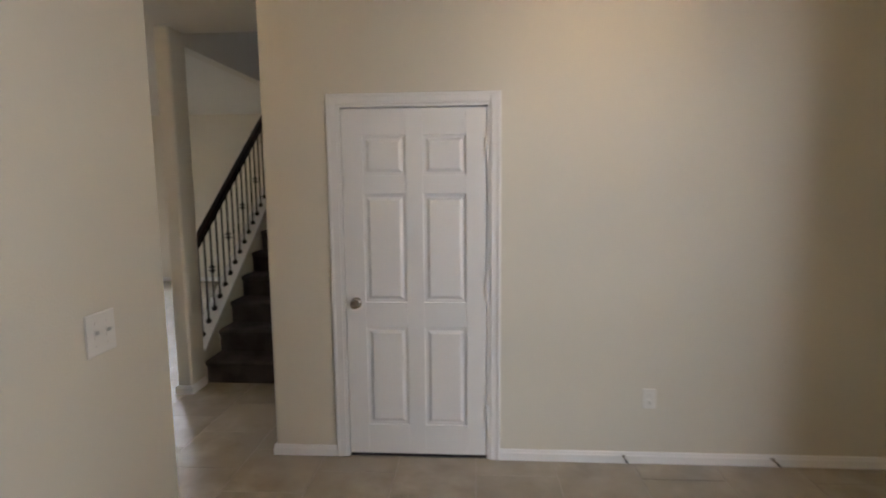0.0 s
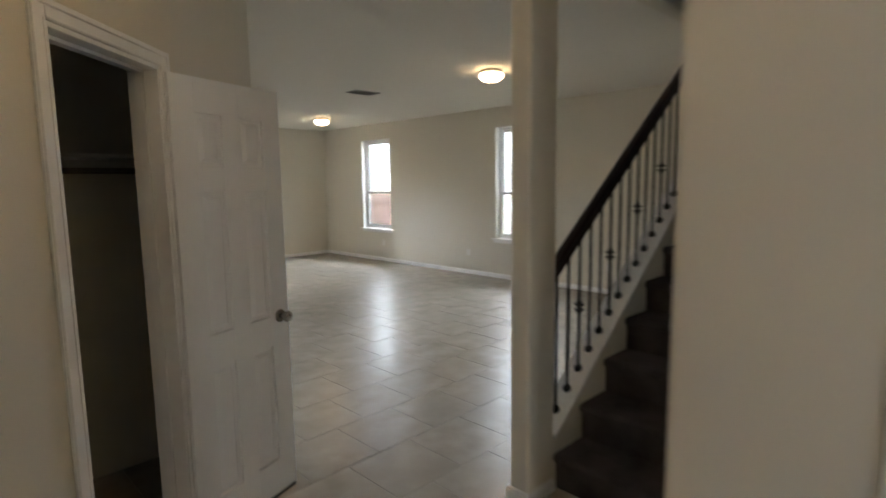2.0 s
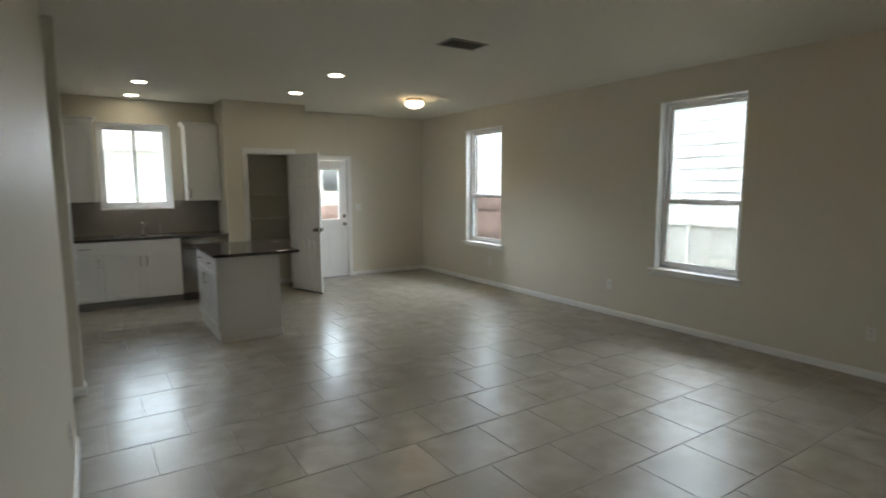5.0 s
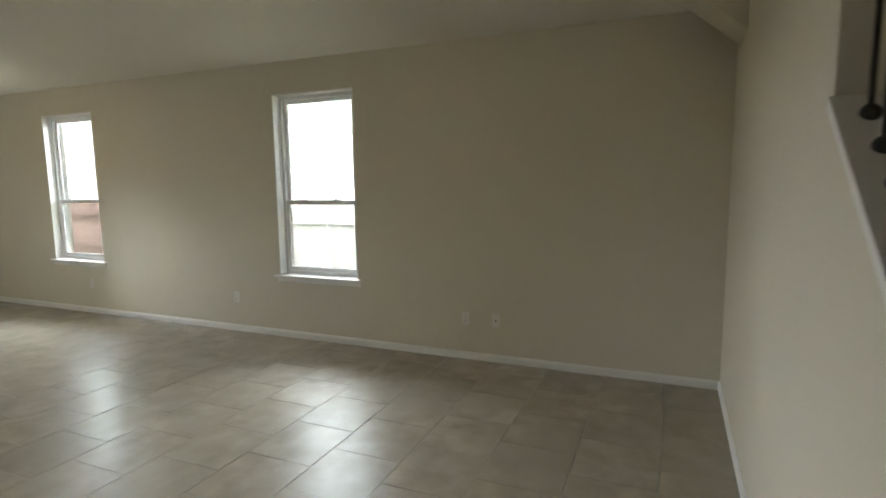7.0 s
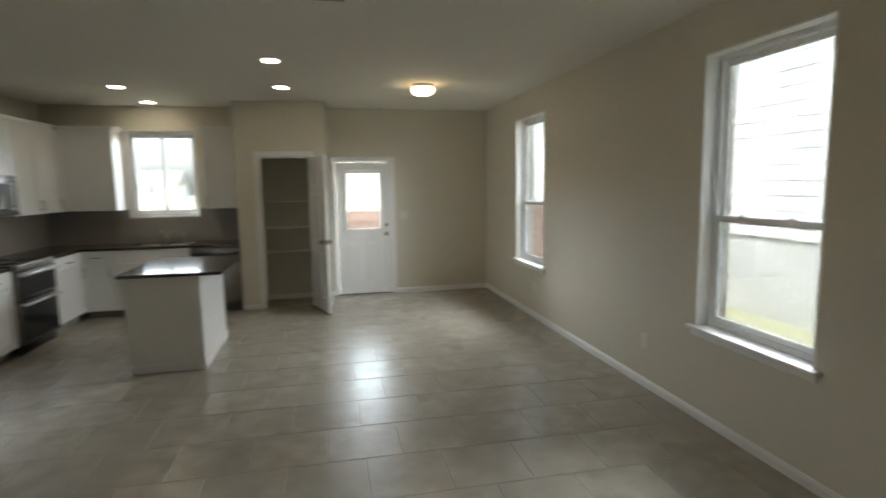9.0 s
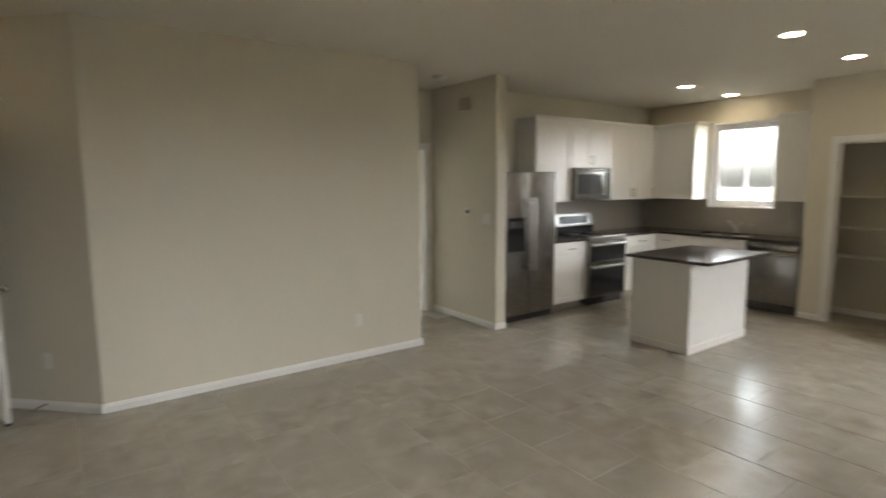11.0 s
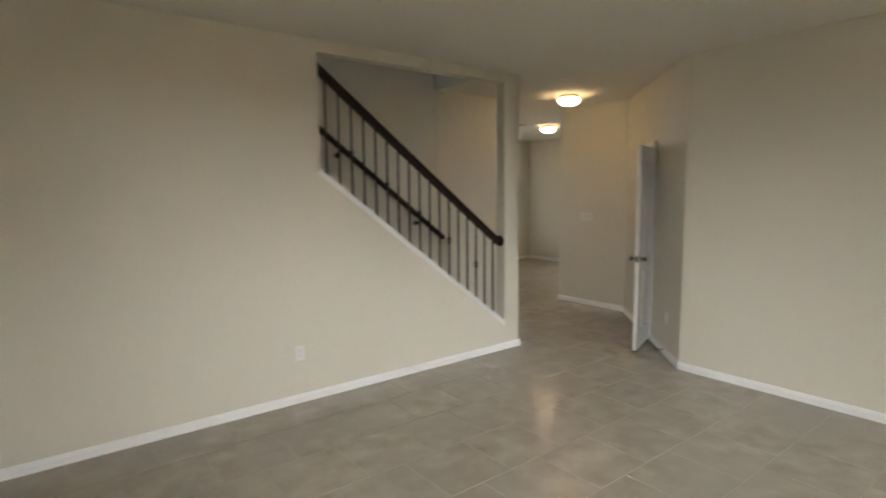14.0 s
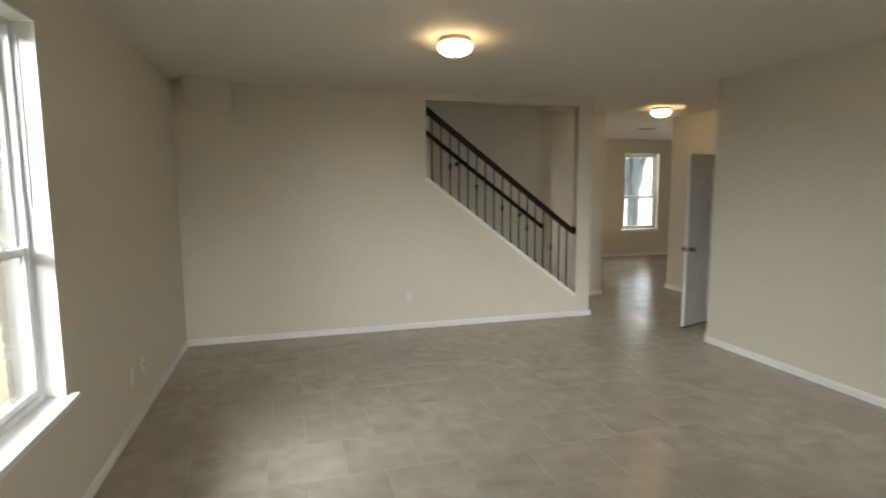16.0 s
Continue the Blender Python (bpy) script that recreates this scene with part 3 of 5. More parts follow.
# windows
E_TURN = -90
for nm, w, lb in (("window_1", W1, "tall white single-hung window over the dining end"), ("window_2", W2, "tall white single-hung window in the living room wall")):
    hung_window(nm, lb, w[1] - w[0], WZ0, WZ1, pose(0, w[1], 0, 0, 0, E_TURN), WMID)
hung_window("window_3", "white sliding kitchen window over the sink", KW[1] - KW[0], KW[2], KW[3], pose(KW[0], YN, 0), 0, slide=True, glass=LESSDIM)
hung_window("window_4", "white single-hung window of the front room", FW[1] - FW[0], FW[2], FW[3], pose(FW[1], -4.95, 0, 0, 0, 180), 1.39, glass=DIMMED)
hung_window("window_6", "stairwell landing window upstairs", 0.85, 3.7, 4.9, pose(0, -0.135, 0, 0, 0, E_TURN), 4.3, glass=DIMMED)
hung_window("window_7", "bedroom window in the far wall", 1.8, 0.6, 2.3, pose(-10.3, 2.8, 0, 0, 0, 90), 1.4)
hung_window("window_5", "wide bedroom window", 2.0, 0.6, 2.3, pose(-9.53, 8.2, 0), 1.4)

# doors
casing(pose(XC, -1.55 - 0.846, 0, 0, 0, 90) @ Matrix.Scale(-1, 4, (0, 1, 0)), 0.846, 2.042)
jambs(pose(XC, -1.55, 0, 0, 0, -90), 0.846, 2.042, 0.115)
d = panel_door("door_1", "closed white six-panel closet door with nickel knob", 0.806, 2.017, pose(XC + 0.040, -2.376, 0, 0, 0, 90))
for z in (0.28, 1.03, 1.80):
    hinge(d, z, 0.050)
amat = pose(XB - k * 1.64, YB0 - k * 1.64, 0, 0, 0, 45)
casing(amat, 0.61, 2.042)
jambs(amat, 0.61, 2.042, 0.11)
d = panel_door("door_2", "open white six-panel closet door", 0.60, 2.024, pose(-6.045, 0.70, 0, 0, 0, 19))
for z in (0.28, 1.03, 1.80):
    hinge(d, z, 0.037)
casing(pose(PD[0], PY, 0), PD[1] - PD[0], PD[2])
jambs(pose(PD[0], PY, 0), PD[1] - PD[0], PD[2], 0.11)
d = panel_door("door_3", "open white six-panel pantry door", 0.62, 2.016, pose(PD[1] - 0.02, PY - 0.02, 0, 0, 0, math.degrees(math.atan2(-0.63, 0.215))))
for z in (0.28, 1.03, 1.80):
    hinge(d, z, 0.037)
casing(pose(-6.5, 4.27, 0, 0, 0, 90), 0.76, 2.04)
jambs(pose(-6.5, 4.27, 0, 0, 0, 90), 0.76, 2.04, 0.12)


def strike(m):
    bm = bmesh.new()
    solid(bm, 0.0165, 0.0185, 0.012, 0.042, 0.90, 0.96, 0.0005)
    ob = setting("trim", bm, NICKEL, "nickel strike plate on the door jamb", "strike plate")
    ob.matrix_world = m


strike(amat)


def back_door():
    """Half-glazed outer door, closed, with a lever-less knob and a deadbolt."""
    x0, x1 = BD[0] + 0.02, BD[1] - 0.02
    w, h = x1 - x0, BD[2] - 0.022
    door = thing("door_4", "white half-glazed back door, closed, with knob and deadbolt", "door", pose(x0, YN + 0.012, 0), kind="structure")
    g0, g1, gz0, gz1 = 0.115, w - 0.115, 0.96, h - 0.125
    bm = bmesh.new()
    t = 0.044
    solid(bm, 0, g0, 0, t, 0.012, h, 0.002)
    solid(bm, g1, w, 0, t, 0.012, h, 0.002)
    solid(bm, g0, g1, 0, t, 0.012, gz0, 0.002)
    solid(bm, g0, g1, 0, t, gz1, h, 0.002)
    part("leaf", bm, DOORW, door)
    bm = bmesh.new()
    f = 0.03
    for a, b, c, e in ((g0 - 0.006, g0 + f, gz0 - 0.006, gz1 + 0.006), (g1 - f, g1 + 0.006, gz0 - 0.006, gz1 + 0.006),
                       (g0 + f, g1 - f, gz1 - f, gz1 + 0.006), (g0 + f, g1 - f, gz0 - 0.006, gz0 + f)):
        solid(bm, a, b, -0.012, t + 0.012, c, e, 0.005, 2)
    fr = part("glazing_frame", bm, DOORW, door)
    bm = bmesh.new()
    solid(bm, g0 + f, g1 - f, 0.018, 0.024, gz0 + f, gz1 - f)
    pane = part("pane", bm, LESSDIM, fr, "glass pane tinted to dim the view outdoors")
    pane.visible_shadow = False
    for px0, px1 in ((0.13, w / 2 - 0.03), (w / 2 + 0.03, w - 0.13)):
        bm = bmesh.new()
        solid(bm, px0, px1, -0.004, 0.001, 0.2, 0.78, 0.003)
        solid(bm, px0 + 0.03, px1 - 0.03, -0.008, -0.003, 0.23, 0.75, 0.003)
        part("panel", bm, DOORW, door)
    knob(door, w - 0.06, 0.905, 0, -1)
    bm = bmesh.new()
    lathe(bm, [(0.030, 0), (0.030, -0.008), (0.024, -0.014), (0.010, -0.016)], "y", (w - 0.06, 0, 1.04), 18)
    solid(bm, w - 0.066, w - 0.054, -0.030, -0.014, 1.02, 1.06, 0.003)
    part("deadbolt", bm, NICKEL, door, "nickel deadbolt turn", smooth=True)
    bm = bmesh.new()
    solid(bm, -0.016, w + 0.016, -0.03, 0.115, 0.0005, 0.012, 0.003)
    part("threshold", bm, DARKSTEEL, door, "dark metal threshold")
    casing(pose(BD[0], YN, 0), BD[1] - BD[0], BD[2])
    jambs(pose(BD[0], YN, 0), BD[1] - BD[0], BD[2], 0.13, 0.07)


back_door()


# ---- staircase ----
def staircase():
    st = thing("staircase", "carpeted straight staircase in dark brown pile", "staircase", pose(0, 0, 0))
    run, rise, x0 = 0.25, 0.19, -4.56
    for i in range(16):
        xa, z = x0 + run * i, rise * (i + 1)
        xb = xa + run + 0.02 if i < 15 else 0
        zl = max(0.0, z - 2 * rise)
        bm = bmesh.new()
        prism(bm, [(xa, zl), (xb, zl), (xb, z), (xa - 0.012, z), (xa - 0.024, z - 0.008), (xa - 0.028, z - 0.022), (xa - 0.022, z - 0.038), (xa - 0.004, z - 0.046)], YS + 0.004, -0.117)
        part("step", bm, CARPET, st)
    return st


staircase()
bm = bmesh.new()
prism(bm, [(-4.60, 0.0), (-4.35, 0.0), (-0.9, 2.62), (-0.9, 3.0), (-4.60, 0.19)], YS - 0.003, YS + 0.010)
setting("trim", bm, TRIM, "white skirt board along the stairs", "trim")


def railing():
    rl = thing("stair_railing", "dark wood handrail with black iron balusters on the stair wall", "railing", pose(0, 0, 0))
    yc = -0.058
    cap = lambda x: SZ0 + 0.022 + SL * (x - OX0)
    top = lambda x: 1.115 + SL * (x + 4.535)
    a = math.atan(SL)
    xa, xb = -4.535, OX1
    # moulded handrail
    prof = [(-0.022, -0.033), (0.022, -0.033), (0.026, -0.022), (0.020, -0.008), (0.030, 0.006), (0.031, 0.020), (0.022, 0.031), (0.0, 0.035), (-0.022, 0.031), (-0.031, 0.020), (-0.030, 0.006), (-0.020, -0.008), (-0.026, -0.022)]
    bm = bmesh.new()
    va = [bm.verts.new((xa, yc + y, top(xa) + z / math.cos(a))) for y, z in prof]
    vb = [bm.verts.new((xb, yc + y, top(xb) + z / math.cos(a))) for y, z in prof]
    bm.faces.new(va)
    bm.faces.new(vb[::-1])
    for i in range(len(prof)):
        j = (i + 1) % len(prof)
        bm.faces.new((va[i], vb[i], vb[j], va[j]))
    bmesh.ops.recalc_face_normals(bm, faces=bm.faces[:])
    part("handrail", bm, RAIL, rl, "espresso-stained wooden handrail", smooth=True)
    for x, s in ((OX0 + 0.001, 1), (OX1 - 0.001, -1)):
        bm = bmesh.new()
        lathe(bm, [(0.056, 0), (0.058, 0.008 * s), (0.052, 0.020 * s), (0.034, 0.030 * s), (0.02, 0.034 * s)], "x", (x, yc, top(x + 0.04 * s)), 22)
        part("rosette", bm, RAIL, rl, "round wooden end rosette", smooth=True)
    # balusters share their meshes
    length = top(0) - cap(0) - 0.03
    hb = 0.0065
    bm = bmesh.new()
    solid(bm, -hb, hb, -hb, hb, -0.012, length, 0.0012)
    first = part("baluster", bm, IRON, rl)
    bm = bmesh.new()
    lathe(bm, [(0.016, -0.016), (0.021, -0.004), (0.0235, 0.008), (0.021, 0.018), (0.013, 0.026), (0.008, 0.029)], "z", (0, 0, 0), 14)
    shoe = part("shoe", bm, IRON, first, smooth=True)
    bm = bmesh.new()
    for dz in (-0.014, 0.014):
        solid(bm, -0.026, 0.026, -0.009, 0.009, dz - 0.006, dz + 0.006, 0.003)
        solid(bm, -0.009, 0.009, -0.026, 0.026, dz - 0.006, dz + 0.006, 0.003)
    lathe(bm, [(0.010, -0.036), (0.015, -0.028), (0.012, -0.016), (0.010, 0.0), (0.012, 0.016), (0.015, 0.028), (0.010, 0.036)], "z", (0, 0, 0), 12)
    kn = part("knuckle", bm, IRON, None, smooth=True)
    kmesh = kn.data
    bpy.data.objects.remove(kn)
    for i in range(17):
        x = -4.484 + 0.1106 * i
        b = first if i == 0 else new("baluster", first.data)
        b.parent = rl
        b.location = (x, yc, cap(x))
        if i:
            s = new("shoe", shoe.data)
            s.parent = b
        if i % 3 == 2:
            n = new("knuckle", kmesh)
            n.parent = b
            n.location = (0, 0, length * 0.47)
    return rl


railing()


def wall_handrail():
    rl = thing("wall_handrail", "espresso-stained handrail on the stairwell wall", "handrail", pose(0, 0, 0))
    xa, za, xb = -4.635, 1.075, -0.9
    sl = 0.757
    a = math.atan(sl)
    n = math.hypot(xb - xa, sl * (xb - xa))
    bm = bmesh.new()
    t = bmesh.new()
    lathe(t, [(0.02, -0.012), (0.030, 0.0), (0.030, n), (0.02, n + 0.012)], "x", (0, 0, 0), 14)
    merge(bm, t, Matrix.Translation((xa, YS + 0.075, za)) @ Matrix.Rotation(-a, 4, "Y"))
    part("rail", bm, RAIL, rl, smooth=True)
    for x in (-4.3, -3.35, -2.2, -1.2):
        z = za + sl * (x - xa)
        bm = bmesh.new()
        lathe(bm, [(0.028, 0.0), (0.028, 0.006), (0.02, 0.010), (0.007, 0.014), (0.007, 0.07)], "y", (x, YS - 0.003, z - 0.075), 14)
        lathe(bm, [(0.007, -0.004), (0.007, 0.045)], "z", (x, YS + 0.068, z - 0.078), 10)
        part("bracket", bm, IRON, rl, "dark metal wall bracket", smooth=True)


wall_handrail()


# ---- lamps and ceiling fittings ----
def dome_light(x, y, label):
    th = thing("ceiling_light", label, "ceiling light", pose(x, y, H), group="flush ceiling lights")
    bm = bmesh.new()
    lathe(bm, [(0.116, 0.0), (0.120, -0.012), (0.120, -0.030), (0.114, -0.036)], "z", (0, 0, 0), 36)
    part("base", bm, NICKEL, th, "satin nickel base ring", smooth=True)
    bm = bmesh.new()
    lathe(bm, [(0.106, -0.034), (0.123, -0.045), (0.127, -0.060), (0.119, -0.082), (0.098, -0.104), (0.062, -0.120), (0.02, -0.126)], "z", (0, 0, 0), 36)
    part("shade", bm, DOME, th, "glowing frosted glass bowl", smooth=True)
    bm = bmesh.new()
    lathe(bm, [(0.012, -0.124), (0.014, -0.130), (0.008, -0.140), (0.002, -0.143)], "z", (0, 0, 0), 12)
    part("finial", bm, NICKEL, th, smooth=True)


for x, y in ((-2.30, 2.20), (-1.33, 6.98), (-6.13, -0.46), (-8.33, -2.69), (-6.42, -2.95)):
    dome_light(x, y, "lit flush-mount ceiling light with frosted glass bowl")


def can_light(x, y):
    th = thing("recessed_light", "lit round recessed ceiling light with white ring", "recessed light", pose(x, y, H), group="recessed kitchen lights")
    bm = bmesh.new()
    lathe(bm, [(0.095, 0.0), (0.096, -0.004), (0.088, -0.008), (0.074, -0.006)], "z", (0, 0, 0), 32)
    part("ring", bm, TRIM, th, smooth=True)
    bm = bmesh.new()
    lathe(bm, [(0.074, -0.0055), (0.070, -0.0085), (0.01, -0.010)], "z", (0, 0, 0), 32)
    part("lens", bm, CANLENS, th, "glowing white lens", smooth=True)


for x, y in ((-4.62, 7.52), (-2.87, 6.0), (-2.88, 7.33), (-4.63, 8.62)):
    can_light(x, y)


def ceiling_vent(x0, x1, y0, y1, label):
    th = thing("ceiling_vent", label, "vent", pose(x0, y0, H))
    w, d = x1 - x0, y1 - y0
    bm = bmesh.new()
    solid(bm, 0.01, w - 0.01, 0.01, d - 0.01, -0.003, -0.0005)
    part("backing", bm, DUCT, th)
    bm = bmesh.new()
    f = 0.024
    solid(bm, 0, w, 0, f, -0.010, -0.0005, 0.003)
    solid(bm, 0, w, d - f, d, -0.010, -0.0005, 0.003)
    solid(bm, 0, f, f, d - f, -0.010, -0.0005, 0.003)
    solid(bm, w - f, w, f, d - f, -0.010, -0.0005, 0.003)
    part("frame", bm, GRILLE, th)
    n = 9
    for i in range(n):
        y = f + (d - 2 * f) * (i + 0.5) / n
        bm = bmesh.new()
        t = bmesh.new()
        solid(t, f, w - f, -0.006, 0.006, -0.0008, 0.0008)
        merge(bm, t, Matrix.Translation((0, y, -0.009)) @ Matrix.Rotation(radians(40), 4, "X"))
        part("slat", bm, GRILLE, th)


ceiling_vent(-2.66, -2.28, 4.09, 4.33, "dark louvred supply vent in the ceiling")
ceiling_vent(-7.86, -7.54, -3.0, -2.8, "louvred supply vent in the front room ceiling")


def return_grille():
    th = thing("return_grille", "white louvred return-air grille above the doorway", "vent", pose(-6.5, 4.38, 2.27, 0, 0, 90))
    w, h = 0.49, 0.27
    bm = bmesh.new()
    solid(bm, 0.01, w - 0.01, -0.003, -0.0005, 0.01, h - 0.01)
    part("backing", bm, SLOT, th)
    bm = bmesh.new()
    f = 0.025
    solid(bm, 0, w, -0.012, -0.0005, 0, f, 0.003)
    solid(bm, 0, w, -0.012, -0.0005, h - f, h, 0.003)
    solid(bm, 0, f, -0.012, -0.0005, f, h - f, 0.003)
    solid(bm, w - f, w, -0.012, -0.0005, f, h - f, 0.003)
    part("frame", bm, TRIM, th)
    for i in range(14):
        x = f + (w - 2 * f) * (i + 0.5) / 14
        bm = bmesh.new()
        solid(bm, x - 0.0065, x + 0.0065, -0.010, -0.003, f, h - f)
        part("slat", bm, TRIM, th)


return_grille()


def smoke_detector(x, y):
    th = thing("smoke_detector", "round white smoke detector on the ceiling", "smoke detector", pose(x, y, H))
    bm = bmesh.new()
    lathe(bm, [(0.070, 0), (0.070, -0.012), (0.062, -0.030), (0.045, -0.038), (0.01, -0.040)], "z", (0, 0, 0), 28)
    part("body", bm, PLASTIC, th, smooth=True)
    bm = bmesh.new()
    lathe(bm, [(0.016, -0.038), (0.016, -0.043), (0.012, -0.045)], "z", (0.02, 0, 0), 12)
    part("button", bm, PLASTIC, th)


smoke_detector(-5.76, 4.70)


# ---- plates on the walls ----
def outlet(x, y, z, rz, blank=False):
    """A duplex socket; local y points into the wall."""
    th = thing("wall_plate" if blank else "wall_outlet", "small white blank wall plate" if blank else "white duplex power outlet low on the wall",
               "wall plate" if blank else "outlet", pose(x, y, z, 0, 0, rz), group="outlets")
    bm = bmesh.new()
    solid(bm, -0.036, 0.036, -0.006, -0.0005, -0.058, 0.058, 0.003)
    part("plate", bm, PLASTIC, th)
    if blank:
        bm = bmesh.new()
        lathe(bm, [(0.007, -0.0055), (0.006, -0.012), (0.003, -0.013)], "y", (0, 0, 0), 12)
        part("jack", bm, NICKEL, th)
        return
    for dz in (-0.02, 0.02):
        bm = bmesh.new()
        lathe(bm, [(0.0165, -0.0055), (0.016, -0.0085), (0.01, -0.0088)], "y", (0, 0, dz), 16)
        so = part("socket", bm, PLASTIC, th)
        bm = bmesh.new()
        for dx in (-0.006, 0.006):
            solid(bm, dx - 0.001, dx + 0.001, -0.0094, -0.0085, dz - 0.001, dz + 0.007)
        lathe(bm, [(0.0025, -0.0085), (0.0024, -0.0094)], "y", (0, 0, dz - 0.008), 8)
        part("slots", bm, SLOT, so)


for y, bl in ((2.02, False), (1.741, True), (4.64, False), (6.96, False)):
    outlet(0, y, 0.37, E_TURN, bl)
outlet(XB, 3.475, 0.363, 90)
outlet(XC, -3.294, 0.387, -90)
outlet(-2.41, 0, 0.39, 180)
outlet(XB - k * 0.42, YB0 - k * 0.42, 0.37, 45)


def switches(x, y, z, rz, n, label):
    th = thing("light_switch", label, "light switch", pose(x, y, z, 0, 0, rz))
    w = 0.070 + 0.046 * (n - 1)
    bm = bmesh.new()
    solid(bm, -w / 2, w / 2, -0.006, -0.0005, -0.058, 0.058, 0.003)
    part("plate", bm, PLASTIC, th)
    for i in range(n):
        cx = (i - (n - 1) / 2) * 0.046
        bm = bmesh.new()
        solid(bm, cx - 0.006, cx + 0.006, -0.0080, -0.0055, -0.013, 0.013, 0.0005)
        t = bmesh.new()
        solid(t, cx - 0.0045, cx + 0.0045, -0.022, -0.004, -0.005, 0.005, 0.001)
        merge(bm, t, Matrix.Rotation(radians(-22), 4, "X"))
        tg = part("toggle", bm, PLASTIC, th)
        for dz in (-0.03, 0.03):
            bm = bmesh.new()
            lathe(bm, [(0.0033, -0.0055), (0.003, -0.0075)], "y", (cx, 0, dz), 10)
            part("screw", bm, PLASTIC, tg)


switches(-7.325, YF, 1.215, 0, 2, "white double toggle light switch plate")
switches(XS, -0.83, 1.235, 90, 4, "wide white four-gang light switch plate")
switches(-5.47, 5.13, 1.215, 0, 2, "white double light switch beside the thermostat")
switches(-1.30, YN, 1.18, 0, 2, "white double light switch beside the back door")


def thermostat():
    th = thing("thermostat", "small white wall thermostat with grey display", "thermostat", pose(-5.78, 5.13, 1.285))
    bm = bmesh.new()
    solid(bm, -0.045, 0.045, -0.024, -0.0005, -0.045, 0.045, 0.008, 2)
    b = part("body", bm, PLASTIC, th)
    bm = bmesh.new()
    solid(bm, -0.026, 0.026, -0.0255, -0.0235, -0.020, 0.022)
    part("display", bm, SLOT, b, "dark grey display")


thermostat()
bm = bmesh.new()
solid(bm, -5.90, -5.74, 5.075, 5.1295, 2.42, 2.56, 0.012, 2)
ob = tagged(part("door_chime", bm, BEIGEPL), "beige plastic door chime box high on the wall", "door chime")


def door_stop(x, y, rz):
    th = thing("door_stop", "small spring door stop on the skirting board", "door stop", pose(x, y, 0.045, 0, 0, rz))
    bm = bmesh.new()
    lathe(bm, [(0.010, 0), (0.010, -0.004), (0.0045, -0.006), (0.0055, -0.02), (0.0045, -0.03), (0.0055, -0.04), (0.0045, -0.05), (0.0055, -0.058)], "y", (0, 0, 0), 12)
    part("spring", bm, NICKEL, th)
    bm = bmesh.new()
    lathe(bm, [(0.0075, -0.057), (0.008, -0.066), (0.006, -0.071)], "y", (0, 0, 0), 12)
    part("tip", bm, RUBBER, th, "black rubber tip")


door_stop(XC - 0.013, -3.16, -90)
door_stop(XC - 0.013, -3.985, -90)
door_stop(XB - k * 0.46 + 0.009, YB0 - k * 0.46 - 0.009, 45)


# ---- kitchen ----
def pull(parent, x, z, y, upright=False):
    bm = bmesh.new()
    n = 0.055
    if upright:
        lathe(bm, [(0.005, -n - 0.01), (0.005, n + 0.01)], "z", (x, y - 0.028, z), 8)
        for s in (-n + 0.01, n - 0.01):
            lathe(bm, [(0.004, 0), (0.004, -0.028)], "y", (x, y, z + s), 8)
    else:
        lathe(bm, [(0.005, -n - 0.01), (0.005, n + 0.01)], "x", (x, y - 0.028, z), 8)
        for s in (-n + 0.01, n - 0.01):
            lathe(bm, [(0.004, 0), (0.004, -0.028)], "y", (x + s, y, z), 8)
    return part("handle", bm, NICKEL, parent, "brushed nickel bar handle", smooth=True)


def shaker(name, parent, x0, x1, z0, z1, handle=None, upright=True, flat=False):
    """A cabinet front with a recessed centre; its back lies at y = 0."""
    bm = bmesh.new()
    if flat:
        solid(bm, x0, x1, -0.020, 0, z0, z1, 0.002)
    else:
        r = 0.058
        solid(bm, x0, x0 + r, -0.020, 0, z0, z1, 0.0015)
        solid(bm, x1 - r, x1, -0.020, 0, z0, z1, 0.0015)
        solid(bm, x0 + r, x1 - r, -0.020, 0, z0, z0 + r, 0.0015)
        solid(bm, x0 + r, x1 - r, -0.020, 0, z1 - r, z1, 0.0015)
        solid(bm, x0 + r - 0.001, x1 - r + 0.001, -0.012, 0, z0 + r - 0.001, z1 - r + 0.001)
    f = part(name, bm, CAB, parent)
    if handle:
        pull(f, handle[0], handle[1], -0.020, upright)
    return f


def base_cabinet(m, w, label, doors=1, depth=0.60, drawer=True, h=0.865, false_front=False):
    cb = thing("base_cabinet", label, "cabinet", m, group="kitchen base cabinets")
    bm = bmesh.new()
    solid(bm, 0, w, 0.0, depth, 0.10, h, 0.001)
    part("body", bm, CAB, cb)
    bm = bmesh.new()
    solid(bm, 0, w, 0.07, 0.085, 0.001, 0.0995)
    part("toe_kick", bm, GRILLE, cb)
    g = 0.004
    ztop = h - 0.006
    if drawer:
        shaker("drawer_front", cb, g, w - g, h - 0.16, ztop, None if false_front else (w / 2, h - 0.083), False, True)
        ztop = h - 0.168
    dw = (w - g) / doors
    for i in range(doors):
        x0, x1 = g + dw * i, dw * (i + 1)
        hx = x1 - 0.035 if (i == 0 and doors > 1) or (doors == 1) else x0 + 0.035
        shaker("door", cb, x0, x1, 0.11, ztop, (hx, ztop - 0.10))
    return cb


